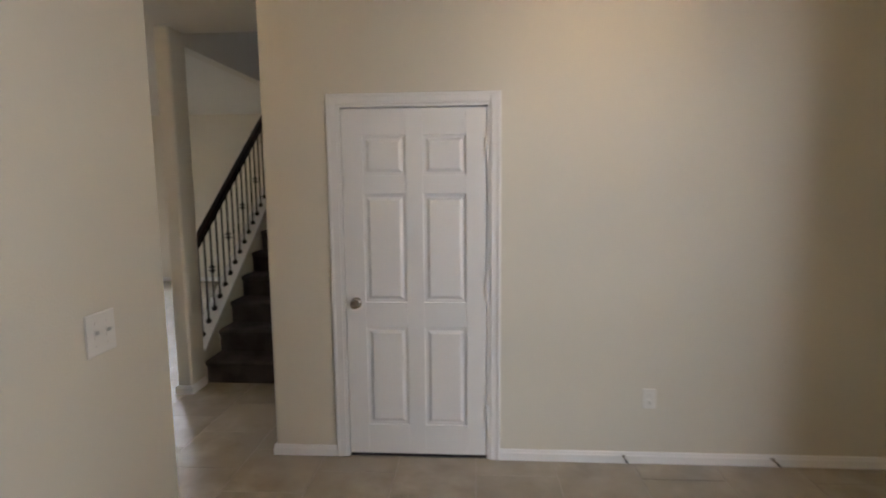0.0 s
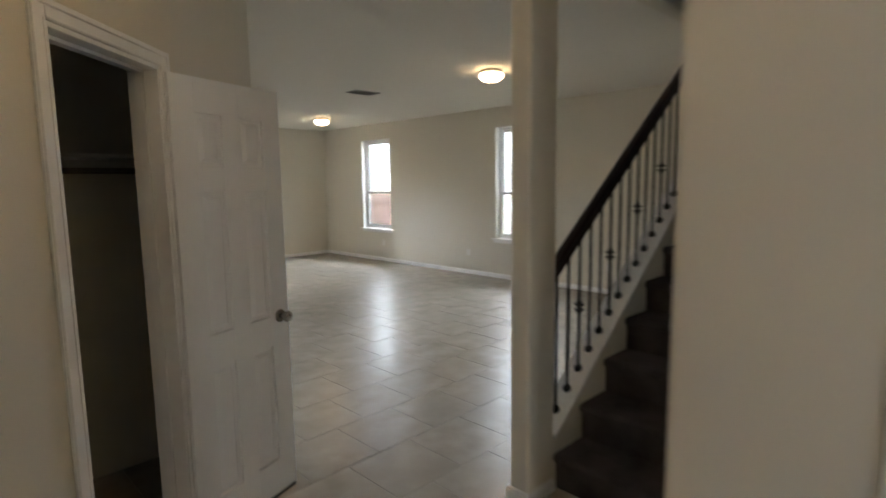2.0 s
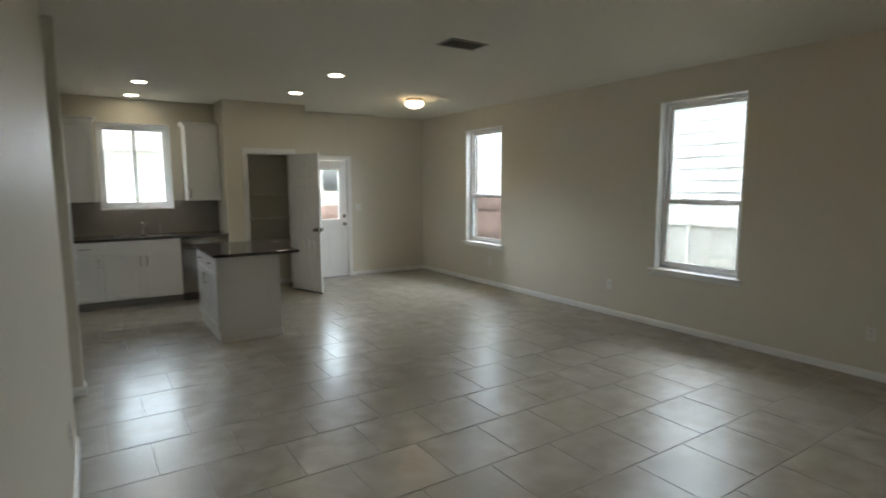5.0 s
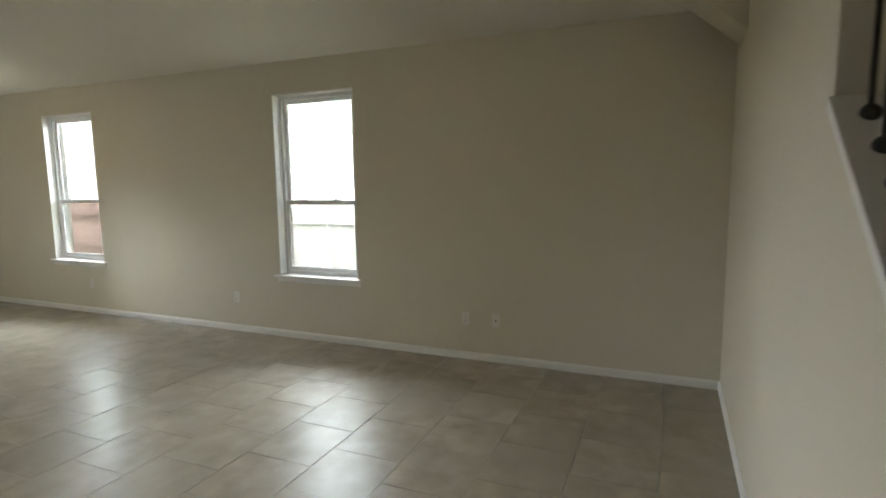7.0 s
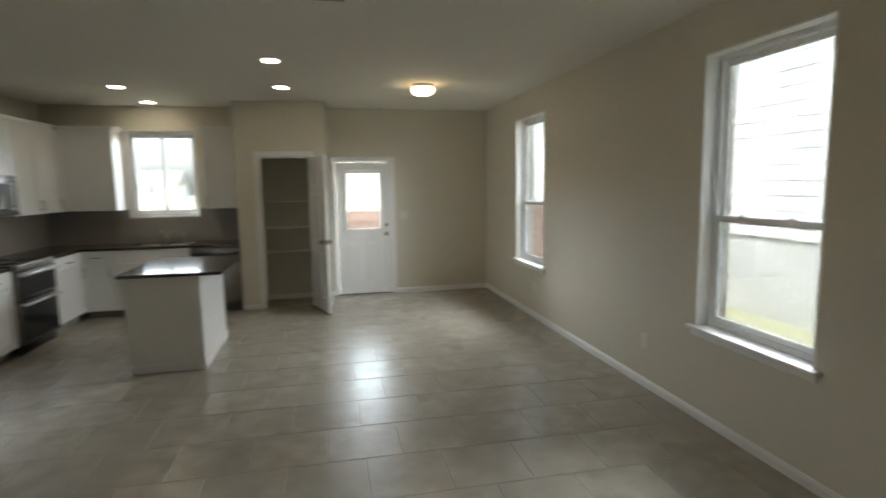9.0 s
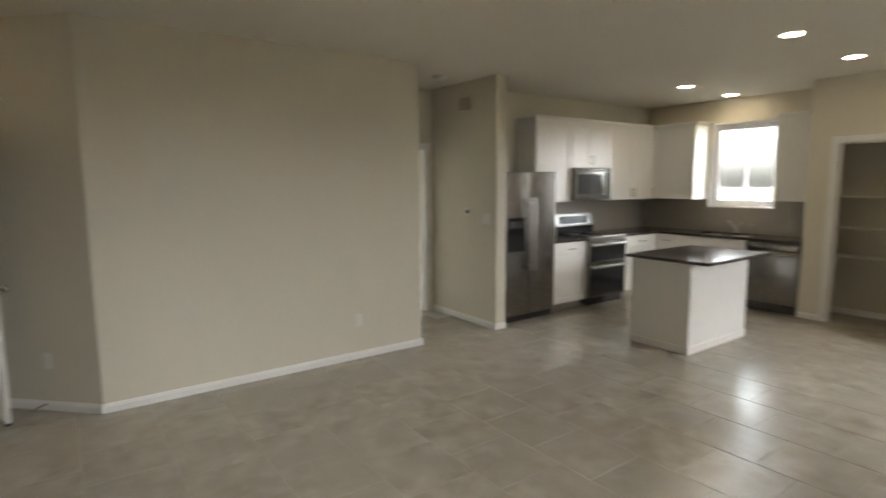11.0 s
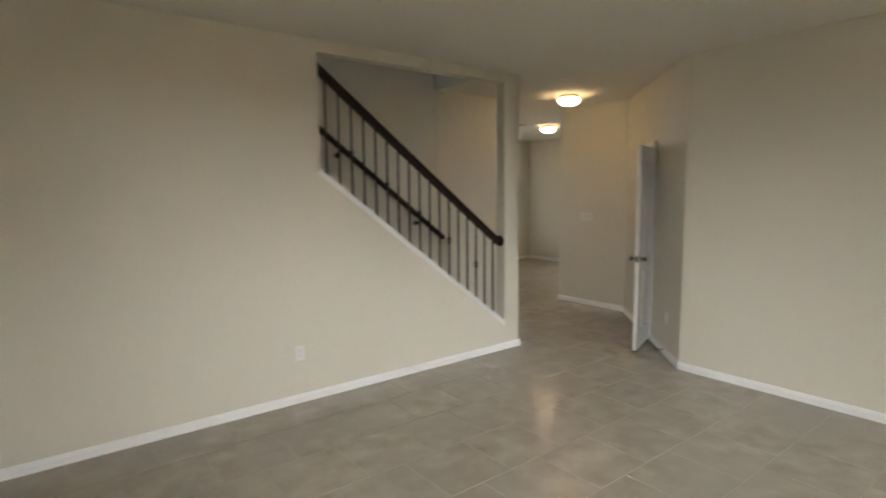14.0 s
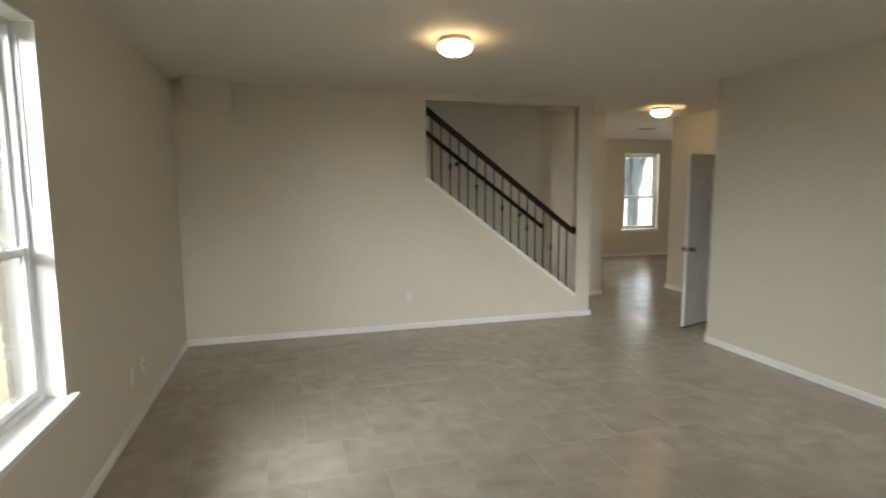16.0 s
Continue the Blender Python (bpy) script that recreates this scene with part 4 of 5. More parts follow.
def wall_cabinet(m, w, z0, z1, label, doors=2, depth=0.325):
    cb = thing("wall_cabinet", label, "cabinet", m, group="kitchen wall cabinets")
    bm = bmesh.new()
    solid(bm, 0, w, 0, depth, z0, z1, 0.001)
    part("body", bm, CAB, cb)
    g = 0.004
    dw = (w - g) / doors
    for i in range(doors):
        x0, x1 = g + dw * i, dw * (i + 1)
        hx = x1 - 0.035 if (i == 0 and doors > 1) else x0 + 0.035
        shaker("door", cb, x0, x1, z0 + 0.003, z1 - 0.003, (hx, z0 + 0.10))
    return cb


CX, CY = -5.455, 8.345
wt = lambda y: pose(CX, y, 0, 0, 0, 90)
base_cabinet(wt(6.165), 0.625, "white shaker base cabinet between refrigerator and range")
base_cabinet(wt(7.575), 0.75, "white shaker corner base cabinet beside the range", doors=1)
base_cabinet(pose(CX + 0.002, CY, 0), 0.36, "white shaker base cabinet with one drawer")
base_cabinet(pose(CX + 0.364, CY, 0), 0.90, "white shaker sink base cabinet with two doors", doors=2, false_front=True)
UX = -5.745
ut = lambda y: pose(UX, y, 0, 0, 0, 90)
UZ0, UZ1 = 1.355, 2.385
wall_cabinet(ut(6.14), 0.66, UZ0, UZ1, "white shaker wall cabinet beside the microwave", doors=1)
wall_cabinet(ut(6.802), 0.76, 1.80, UZ1, "short white wall cabinet above the microwave", doors=2)
wall_cabinet(ut(7.564), 1.09, UZ0, UZ1, "white shaker corner wall cabinet", doors=2)
wall_cabinet(pose(-5.744, 8.655, 0), 0.655, UZ0, UZ1, "white shaker wall cabinet beside the sink window", doors=1)
wall_cabinet(pose(-4.025, 8.655, 0), 0.44, UZ0, UZ1, "white shaker wall cabinet by the pantry", doors=1)


def crown(x0, x1, y0, y1, ax, ends=()):
    bm = bmesh.new()
    prof = [(0, 0), (0.012, 0.004), (0.018, 0.018), (0.034, 0.040), (0.040, 0.046), (0.040, 0.055), (0, 0.055)]
    if ax == "y":
        prism(bm, [(x1 - 0.02 + p, UZ1 + z) for p, z in prof], y0, y1)
    else:
        prism(bm, [(y0 + 0.02 - p, UZ1 + z) for p, z in prof], x0, x1, "x")
        for end in ends:
            x = x1 if end > 0 else x0
            prism(bm, [(x + end * (p - 0.002), UZ1 + z) for p, z in prof], y0 - 0.02, y1)
    solid(bm, x0, x1, y0, y1, UZ1 + 0.0005, UZ1 + 0.03)
    return tagged(part("crown_moulding", bm, CAB), "white crown moulding on the wall cabinets", "moulding", kind="structure")


crown(-6.065, UX, 6.14, 8.62, "y")
crown(UX + 0.03, -5.088, 8.655, 8.985, "x", (1,))
crown(-4.025, -3.585, 8.655, 8.985, "x", (-1,))

CT0, CT1 = 0.866, 0.897
bm = bmesh.new()
solid(bm, -6.066, -5.43, 6.155, 6.792, CT0, CT1, 0.004)
tagged(part("countertop", bm, COUNTER), "dark polished granite worktop beside the refrigerator", "countertop")
bm = bmesh.new()
solid(bm, -6.066, -5.43, 7.573, 8.985, CT0, CT1, 0.004)
sx0, sx1, sy0, sy1 = -4.95, -4.22, 8.47, 8.86
solid(bm, -5.431, sx0, 8.32, 8.985, CT0, CT1, 0.003)
solid(bm, sx1, PX0 - 0.004, 8.32, 8.985, CT0, CT1, 0.003)
solid(bm, sx0 - 0.001, sx1 + 0.001, 8.32, sy0, CT0, CT1, 0.003)
solid(bm, sx0 - 0.001, sx1 + 0.001, sy1, 8.985, CT0, CT1, 0.003)
tagged(part("countertop", bm, COUNTER), "dark polished granite worktop with a sink cut-out", "countertop")


def sink():
    th = thing("kitchen_sink", "stainless double-bowl kitchen sink set in the worktop", "sink", pose(0, 0, 0))
    for nm, a, b in (("bowl", sx0, -4.59), ("bowl", -4.575, sx1)):
        bm = bmesh.new()
        z0, z1, t = 0.70, CT1 - 0.004, 0.004
        solid(bm, a, b, sy0, sy1, z0, z0 + t)
        solid(bm, a, a + t, sy0, sy1, z0 + t, z1)
        solid(bm, b - t, b, sy0, sy1, z0 + t, z1)
        solid(bm, a + t, b - t, sy0, sy0 + t, z0 + t, z1)
        solid(bm, a + t, b - t, sy1 - t, sy1, z0 + t, z1)
        part(nm, bm, STEEL, th)


sink()


def faucet():
    th = thing("kitchen_faucet", "chrome single-lever kitchen faucet behind the sink", "faucet", pose(-4.60, 8.90, CT1))
    bm = bmesh.new()
    lathe(bm, [(0.030, 0), (0.030, 0.008), (0.022, 0.014), (0.022, 0.075), (0.017, 0.085)], "z", (0, 0, 0), 18)
    t = bmesh.new()
    lathe(t, [(0.013, 0), (0.012, 0.20), (0.016, 0.205), (0.016, 0.235)], "z", (0, 0, 0), 14)
    merge(bm, t, Matrix.Translation((0, -0.005, 0.06)) @ Matrix.Rotation(radians(62), 4, "X"))
    part("spout", bm, BRIGHTSTEEL, th, smooth=True)
    bm = bmesh.new()
    t = bmesh.new()
    lathe(t, [(0.009, 0), (0.007, 0.11)], "z", (0, 0, 0), 10)
    merge(bm, t, Matrix.Translation((0, 0, 0.085)) @ Matrix.Rotation(radians(50), 4, "Y"))
    part("lever", bm, BRIGHTSTEEL, th, smooth=True)
    th2 = thing("side_sprayer", "chrome side sprayer standing beside the faucet", "sprayer", pose(-4.38, 8.90, CT1))
    bm = bmesh.new()
    lathe(bm, [(0.020, 0), (0.020, 0.006), (0.012, 0.012), (0.010, 0.09), (0.015, 0.11), (0.013, 0.14)], "z", (0, 0, 0), 14)
    part("body", bm, BRIGHTSTEEL, th2, smooth=True)


faucet()

# backsplash
bm = bmesh.new()
solid(bm, -6.0695, -6.062, 6.14, 8.98, CT1 + 0.0005, UZ0 - 0.0005)
setting("backsplash", bm, SPLASH, "grey-brown subway tile backsplash", "backsplash")
bm = bmesh.new()
solid(bm, -6.06, KW[0], 8.982, 8.9895, CT1 + 0.0005, UZ0 - 0.0005)
solid(bm, KW[0], KW[1], 8.982, 8.9895, CT1 + 0.0005, KW[2] - 0.001)
solid(bm, KW[1], PX0 - 0.004, 8.982, 8.9895, CT1 + 0.0005, UZ0 - 0.0005)
setting("backsplash", bm, SPLASH, "grey-brown subway tile backsplash under the window", "backsplash")


def refrigerator():
    fx, y0, y1, h = -5.385, 5.285, 6.135, 1.735
    th = thing("refrigerator", "stainless side-by-side refrigerator with water dispenser", "refrigerator", pose(fx, y0, 0, 0, 0, 90))
    w, dp = y1 - y0, 0.665
    bm = bmesh.new()
    solid(bm, 0.006, w - 0.006, 0.062, dp, 0.02, h - 0.012, 0.006)
    part("body", bm, DARKSTEEL, th, "dark grey metal cabinet")
    bm = bmesh.new()
    solid(bm, 0.01, w - 0.01, 0.03, 0.06, 0.006, 0.075, 0.004)
    part("base_grille", bm, RUBBER, th)
    split = 0.43
    for x0, x1, hxx in ((0, split - 0.003, split - 0.035), (split + 0.003, w, split + 0.035)):
        bm = bmesh.new()
        solid(bm, x0, x1, 0.0, 0.058, 0.08, h, 0.012, 3)
        dr = part("door", bm, STEEL, th, smooth=True)
        bm = bmesh.new()
        lathe(bm, [(0.013, -0.42), (0.017, -0.41), (0.017, 0.41), (0.013, 0.42)], "z", (hxx, -0.055, 1.02), 12)
        for dz in (-0.36, 0.36):
            lathe(bm, [(0.009, 0.002), (0.009, -0.05)], "y", (hxx, 0, 1.02 + dz), 10)
        part("handle", bm, BRIGHTSTEEL, dr, "tall stainless bar handle", smooth=True)
        if x0 == 0:
            bm = bmesh.new()
            for a, b, c, e in ((0.085, 0.10, 0.83, 1.215), (0.335, 0.35, 0.83, 1.215), (0.10, 0.335, 1.19, 1.215), (0.10, 0.335, 0.83, 0.85)):
                solid(bm, a, b, -0.004, 0.001, c, e, 0.001)
            solid(bm, 0.10, 0.335, -0.0025, 0.0005, 0.85, 1.19)
            dp2 = part("dispenser", bm, BLACK, dr, "black water and ice dispenser")
            bm = bmesh.new()
            solid(bm, 0.115, 0.32, -0.0045, -0.0024, 1.10, 1.175, 0.0008)
            part("control_panel", bm, RUBBER, dp2)


refrigerator()


def kitchen_range():
    th = thing("range", "stainless double-oven electric range with black glass", "range", pose(-5.42, 6.80, 0, 0, 0, 90))
    w, dp = 0.765, 0.635
    bm = bmesh.new()
    solid(bm, 0.002, w - 0.002, 0.03, dp, 0.03, 0.89, 0.003)
    part("body", bm, DARKSTEEL, th, "dark enamel side panels")
    bm = bmesh.new()
    solid(bm, 0.0, w, 0.0, dp - 0.09, 0.8905, 0.906, 0.004)
    part("cooktop", bm, BLACK, th, "black glass cooktop")
    bm = bmesh.new()
    solid(bm, 0.0, w, -0.022, 0.03, 0.845, 0.909, 0.008, 2)
    part("front_rail", bm, BRIGHTSTEEL, th, smooth=True)
    bm = bmesh.new()
    prism(bm, [(dp - 0.088, 0.907), (dp, 0.907), (dp, 1.165), (dp - 0.035, 1.165), (dp - 0.075, 1.02)], 0.0, w, "x")
    bg = part("backguard", bm, BRIGHTSTEEL, th, "stainless sloped control panel")
    bm = bmesh.new()
    t = bmesh.new()
    solid(t, 0.09, w - 0.09, -0.003, 0.001, 0.0, 0.105, 0.001)
    merge(bm, t, Matrix.Translation((0, dp - 0.0735, 1.035)) @ Matrix.Rotation(radians(-15.4), 4, "X"))
    part("display", bm, BLACK, bg, "black glass touch display")
    bm = bmesh.new()
    solid(bm, 0.0, w, dp - 0.091, dp - 0.086, 0.9065, 1.0, 0.001)
    part("backguard_base", bm, BLACK, th)
    for z0, z1 in ((0.555, 0.838), (0.105, 0.545)):
        bm = bmesh.new()
        solid(bm, 0.003, w - 0.003, -0.018, 0.028, z0, z1, 0.006, 2)
        dr = part("oven_door", bm, STEEL, th, smooth=True)
        bm = bmesh.new()
        solid(bm, 0.03, w - 0.03, -0.0215, -0.017, z0 + 0.03, z1 - 0.065, 0.002)
        part("oven_window", bm, BLACK, dr, "black glass oven window")
        bm = bmesh.new()
        lathe(bm, [(0.010, 0.0), (0.014, 0.012), (0.014, w - 0.07), (0.010, w - 0.058)], "x", (0.029, -0.065, z1 - 0.035), 12)
        for x in (0.06, w - 0.06):
            lathe(bm, [(0.010, 0.0), (0.010, -0.05)], "y", (x, -0.017, z1 - 0.035), 10)
        part("handle", bm, BRIGHTSTEEL, dr, "stainless oven handle", smooth=True)
    bm = bmesh.new()
    solid(bm, 0.02, w - 0.02, 0.03, 0.05, 0.002, 0.10)
    part("kick_panel", bm, RUBBER, th)
    for x in (0.2, 0.56):
        for y, r in ((0.14, 0.10), (0.40, 0.08)):
            bm = bmesh.new()
            lathe(bm, [(r, 0.9062), (r - 0.002, 0.9066), (r - 0.004, 0.9062)], "z", (x, y, 0), 32)
            part("burner_ring", bm, GRILLE, th)


kitchen_range()


def microwave():
    th = thing("microwave", "stainless over-the-range microwave with black window", "microwave", pose(-5.685, 6.807, 0, 0, 0, 90))
    w, z0, z1 = 0.752, 1.375, 1.797
    bm = bmesh.new()
    solid(bm, 0, w, 0.02, 0.375, z0, z1, 0.004)
    part("body", bm, DARKSTEEL, th)
    bm = bmesh.new()
    solid(bm, 0, w, -0.012, 0.02, z0 + 0.001, z1 - 0.001, 0.006, 2)
    dr = part("front", bm, STEEL, th, smooth=True)
    bm = bmesh.new()
    solid(bm, 0.05, 0.55, -0.0155, -0.011, z0 + 0.075, z1 - 0.085, 0.002)
    part("window", bm, BLACK, dr, "black glass door window")
    bm = bmesh.new()
    solid(bm, 0.60, w - 0.02, -0.0155, -0.011, z0 + 0.05, z1 - 0.06, 0.002)
    part("control_panel", bm, BLACK, dr, "black key panel")
    bm = bmesh.new()
    lathe(bm, [(0.009, -0.15), (0.011, -0.14), (0.011, 0.14), (0.009, 0.15)], "z", (0.575, -0.05, (z0 + z1) / 2 - 0.01), 10)
    for dz in (-0.13, 0.13):
        lathe(bm, [(0.007, 0.0), (0.007, -0.042)], "y", (0.575, -0.011, (z0 + z1) / 2 - 0.01 + dz), 8)
    part("handle", bm, BRIGHTSTEEL, dr, smooth=True)
    bm = bmesh.new()
    for i in range(5):
        solid(bm, 0.03, w - 0.03, -0.0145, -0.0115, z1 - 0.05 + i * 0.008, z1 - 0.046 + i * 0.008)
    part("vent_louvres", bm, RUBBER, dr)


microwave()


def dishwasher():
    x0 = CX + 1.268
    th = thing("dishwasher", "stainless built-in dishwasher beside the pantry wall", "dishwasher", pose(x0, CY, 0))
    w = PX0 - 0.006 - x0
    bm = bmesh.new()
    solid(bm, 0.003, w - 0.003, 0.002, 0.58, 0.02, 0.864)
    part("tub", bm, DARKSTEEL, th)
    bm = bmesh.new()
    solid(bm, 0.004, w - 0.004, -0.028, 0.001, 0.115, 0.765, 0.006, 2)
    part("door", bm, STEEL, th, smooth=True)
    bm = bmesh.new()
    solid(bm, 0.004, w - 0.004, -0.028, 0.001, 0.768, 0.858, 0.006, 2)
    cp = part("control_panel", bm, STEEL, th, smooth=True)
    bm = bmesh.new()
    lathe(bm, [(0.010, 0.0), (0.012, 0.01), (0.012, w - 0.10), (0.010, w - 0.09)], "x", (0.045, -0.062, 0.73), 10)
    for x in (0.07, w - 0.07):
        lathe(bm, [(0.008, 0), (0.008, -0.036)], "y", (x, -0.027, 0.73), 8)
    part("handle", bm, STEEL, th, smooth=True)
    bm = bmesh.new()
    solid(bm, 0.004, w - 0.004, 0.04, 0.05, 0.004, 0.11)
    part("kick_panel", bm, RUBBER, th)


dishwasher()


def island():
    ix0, ix1, iy0, iy1 = -4.17, -3.565, 5.965, 7.05
    cb = thing("kitchen_island", "white kitchen island cabinet with drawers and doors", "kitchen island", pose(0, 0, 0))
    bm = bmesh.new()
    solid(bm, ix0, ix1, iy0, iy1, 0.001, CT0 - 0.001, 0.002)
    part("body", bm, CAB, cb)
    bm = bmesh.new()
    solid(bm, ix0 - 0.003, ix1 + 0.012, iy0 - 0.012, iy0 - 0.0005, 0.001, 0.075, 0.003)
    solid(bm, ix1 + 0.0005, ix1 + 0.012, iy0 - 0.0005, iy1, 0.001, 0.075, 0.003)
    part("base_trim", bm, TRIM, cb)
    m = Matrix.Translation((ix0, iy1, 0)) @ Matrix.Rotation(radians(-90), 4, "Z")
    w = (iy1 - iy0) / 2
    for i in range(2):
        for kind in ("drawer_front", "door"):
            z0, z1 = (0.70, 0.855) if kind == "drawer_front" else (0.11, 0.692)
            if kind == "drawer_front":
                f = shaker(kind, None, i * w + 0.004, (i + 1) * w - 0.004, z0, z1, ((i + 0.5) * w, 0.78), False, True)
            else:
                f = shaker(kind, None, i * w + 0.004, (i + 1) * w - 0.004, z0, z1, ((i + 1) * w - 0.04 if i == 0 else i * w + 0.04, 0.59))
            f.matrix_world = m
            f.parent = cb
    bm = bmesh.new()
    solid(bm, -4.22, -3.37, 5.90, 7.09, CT0, CT1, 0.005, 2)
    tagged(part("countertop", bm, COUNTER), "dark polished granite island worktop", "countertop")


island()


# ---- pantry ----
wall("wall_pantry_front", (PX1, PY), (PX0, PY), 0.11, -0.02, H, [(PX1 - PD[1], PX1 - PD[0], -0.02, PD[2])], label="beige wall with the pantry doorway")
bm = bmesh.new()
solid(bm, PX1 - 0.10, PX1, PY + 0.11, YN, -0.02, H)
setting("wall_pantry_east", bm, WALL, "beige side wall of the pantry", "wall")
bm = bmesh.new()
solid(bm, PX0, PX0 + 0.10, PY + 0.11, YN, -0.02, H)
setting("wall_pantry_west", bm, WALL, "beige side wall between pantry and kitchen", "wall")
baseboard((PX1 - 0.1, YN), (PX0 + 0.1, YN))
for z in (0.71, 1.045, 1.405):
    th = thing("pantry_shelf", "beige painted shelf across the empty pantry", "shelf", pose(PX0 + 0.1, YN, z), group="pantry shelves")
    bm = bmesh.new()
    solid(bm, 0.001, PX1 - PX0 - 0.201, -0.30, -0.001, 0, 0.018, 0.002)
    part("board", bm, WALL, th)
    bm = bmesh.new()
    solid(bm, 0.001, PX1 - PX0 - 0.201, -0.018, -0.001, -0.04, -0.0005)
    part("cleat", bm, WALL, th)
th = thing("closet_rod", "beige closet shelf with a metal rod in the dark closet", "shelf", pose(-6.2, 1.75, 1.72))
bm = bmesh.new()
solid(bm, -0.80, 0.73, -0.32, -0.001, 0, 0.018, 0.002)
part("board", bm, WALL, th)
bm = bmesh.new()
lathe(bm, [(0.015, -0.80), (0.015, 0.73)], "x", (0, -0.25, -0.06), 12)
part("rod", bm, NICKEL, th)


# ---- outside ----
bm = bmesh.new()
solid(bm, -150, 150, -150, 150, -0.6, -0.36)
setting("ground", bm, GROUND, "sandy bare ground around the house", "ground")


def neighbour():
    th = thing("neighbour_house", "white lap-sided neighbouring house on a grey foundation", "house", pose(3.3, -6, 0))
    bm = bmesh.new()
    solid(bm, 0, 9, 0, 21.2, -0.36, 0.88)
    part("foundation", bm, STUCCO, th, "pale grey rendered foundation wall")
    bm = bmesh.new()
    solid(bm, 0.02, 9, 0.02, 21.18, 0.88, 3.7)
    part("wall", bm, SIDING, th)
    bm = bmesh.new()
    solid(bm, -0.03, 0.02, -0.03, 21.23, 0.865, 1.04, 0.004)
    part("skirt_board", bm, SIDING, th)
    for i in range(14):
        bm = bmesh.new()
        z = 1.04 + 0.195 * i
        prism(bm, [(0.02, z), (-0.016, z), (0.004, z + 0.195), (0.02, z + 0.195)], 0, 21.2)
        part("siding_board", bm, SIDING, th)
    bm = bmesh.new()
    prism(bm, [(-0.35, 3.7), (9.5, 3.7), (4.5, 5.4)], -0.4, 21.6)
    part("roof", bm, ROOF, th)
    for y in (16.6,):
        bm = bmesh.new()
        solid(bm, -0.03, 0.03, y, y + 0.9, 1.5, 2.9, 0.006)
        wf = part("window", bm, TRIM, th)
        bm = bmesh.new()
        solid(bm, -0.034, -0.029, y + 0.08, y + 0.82, 1.58, 2.82)
        part("pane", bm, VINYL, wf, "closed white blinds behind the glass")


neighbour()


def vent_pipe():
    th = thing("vent_pipe", "white plastic vent pipe standing against the neighbouring foundation", "pipe", pose(3.2, 5.68, -0.34))
    bm = bmesh.new()
    lathe(bm, [(0.03, 0.0), (0.03, 1.22)], "z", (0, 0, 0), 14)
    part("pipe", bm, VINYL, th, smooth=True)
    bm = bmesh.new()
    lathe(bm, [(0.034, 1.20), (0.05, 1.225), (0.05, 1.27), (0.03, 1.30), (0.005, 1.305)], "z", (0, 0, 0), 14)
    part("cap", bm, VINYL, th, smooth=True)


vent_pipe()


def dirt_bank():
    """Loose sandy soil banked against the neighbouring foundation."""
    rnd = random.Random(11)
    bm = bmesh.new()
    nx, ny = 9, 80
    grid = []
    for i in range(nx):
        a = i / (nx - 1)
        row = []
        for k in range(ny):
            rise = 0.13 * a * a * (3 - 2 * a)
            z = -0.40 if i == 0 else -0.355 + rise + rnd.uniform(-0.018, 0.018) + 0.02 * math.sin(k * 0.7 + i)
            row.append(bm.verts.new((1.95 + 1.36 * a, -5.0 + 0.23 * k, z)))
        grid.append(row)
    for i in range(nx - 1):
        for k in range(ny - 1):
            bm.faces.new((grid[i][k], grid[i + 1][k], grid[i + 1][k + 1], grid[i][k + 1]))
    setting("ground", bm, GROUND, "loose sandy soil banked along the foundation", "soil bank", smooth=True)


dirt_bank()


def fence(p0, p1, label, top=1.83):
    p0, p1 = Vector((*p0, 0)), Vector((*p1, 0))
    d = p1 - p0
    th = thing("fence", label, "fence", pose(p0.x, p0.y, -0.36, 0, 0, math.degrees(math.atan2(d.y, d.x))))
    bm = bmesh.new()
    solid(bm, 0, 0.135, 0, 0.018, 0.04, top, 0.003)
    mesh = part("board", bm, FENCE, th)
    n = int(d.length / 0.14)
    for i in range(1, n):
        b = new("board", mesh.data)
        b.parent = th
        b.location = (0.14 * i, 0, random.uniform(-0.008, 0.008))
    for z in (0.3, top * 0.55, top - 0.23):
        bm = bmesh.new()
        solid(bm, 0, d.length, 0.0185, 0.057, z, z + 0.09)
        part("rail", bm, FENCE, th)
    for i in range(int(d.length / 2.4) + 1):
        bm = bmesh.new()
        solid(bm, 2.4 * i, 2.4 * i + 0.09, 0.0575, 0.147, 0, top - 0.03)
        part("post", bm, FENCE, th)


fence((1.7, 8.1), (1.7, 13.5), "reddish cedar board fence between the houses", 1.66)
fence((1.7, 13.6), (-13.0, 13.6), "low reddish cedar board fence behind the yard", 1.4)


def far_house(x, y, w, d, h, rz, label, small=()):
    th = thing("far_house", label, "house", pose(x, y, -0.36, 0, 0, rz), group="houses behind the fence")
    bm = bmesh.new()
    solid(bm, 0, w, 0, d, 0, h)
    part("wall", bm, SIDING, th)
    bm = bmesh.new()
    prism(bm, [(-0.5, h), (d + 0.5, h), (d / 2, h + 2.4)], -0.5, w + 0.5, "x")
    part("roof", bm, ROOF, th)
    spots = small or [(1 + 3 * i, 1.0, z, 1.3) for i in range(int(w / 3)) for z in (1.0, 3.8) if z + 1.4 < h]
    for x0, ww, z, hh in spots:
        bm = bmesh.new()
        solid(bm, x0, x0 + ww, -0.05, 0.05, z, z + hh, 0.01)
        f = part("window", bm, TRIM, th)
        bm = bmesh.new()
        e = 0.04 if small else 0.08
        solid(bm, x0 + e, x0 + ww - e, -0.055, -0.04, z + e, z + hh - e)
        part("pane", bm, FARPANE, f)


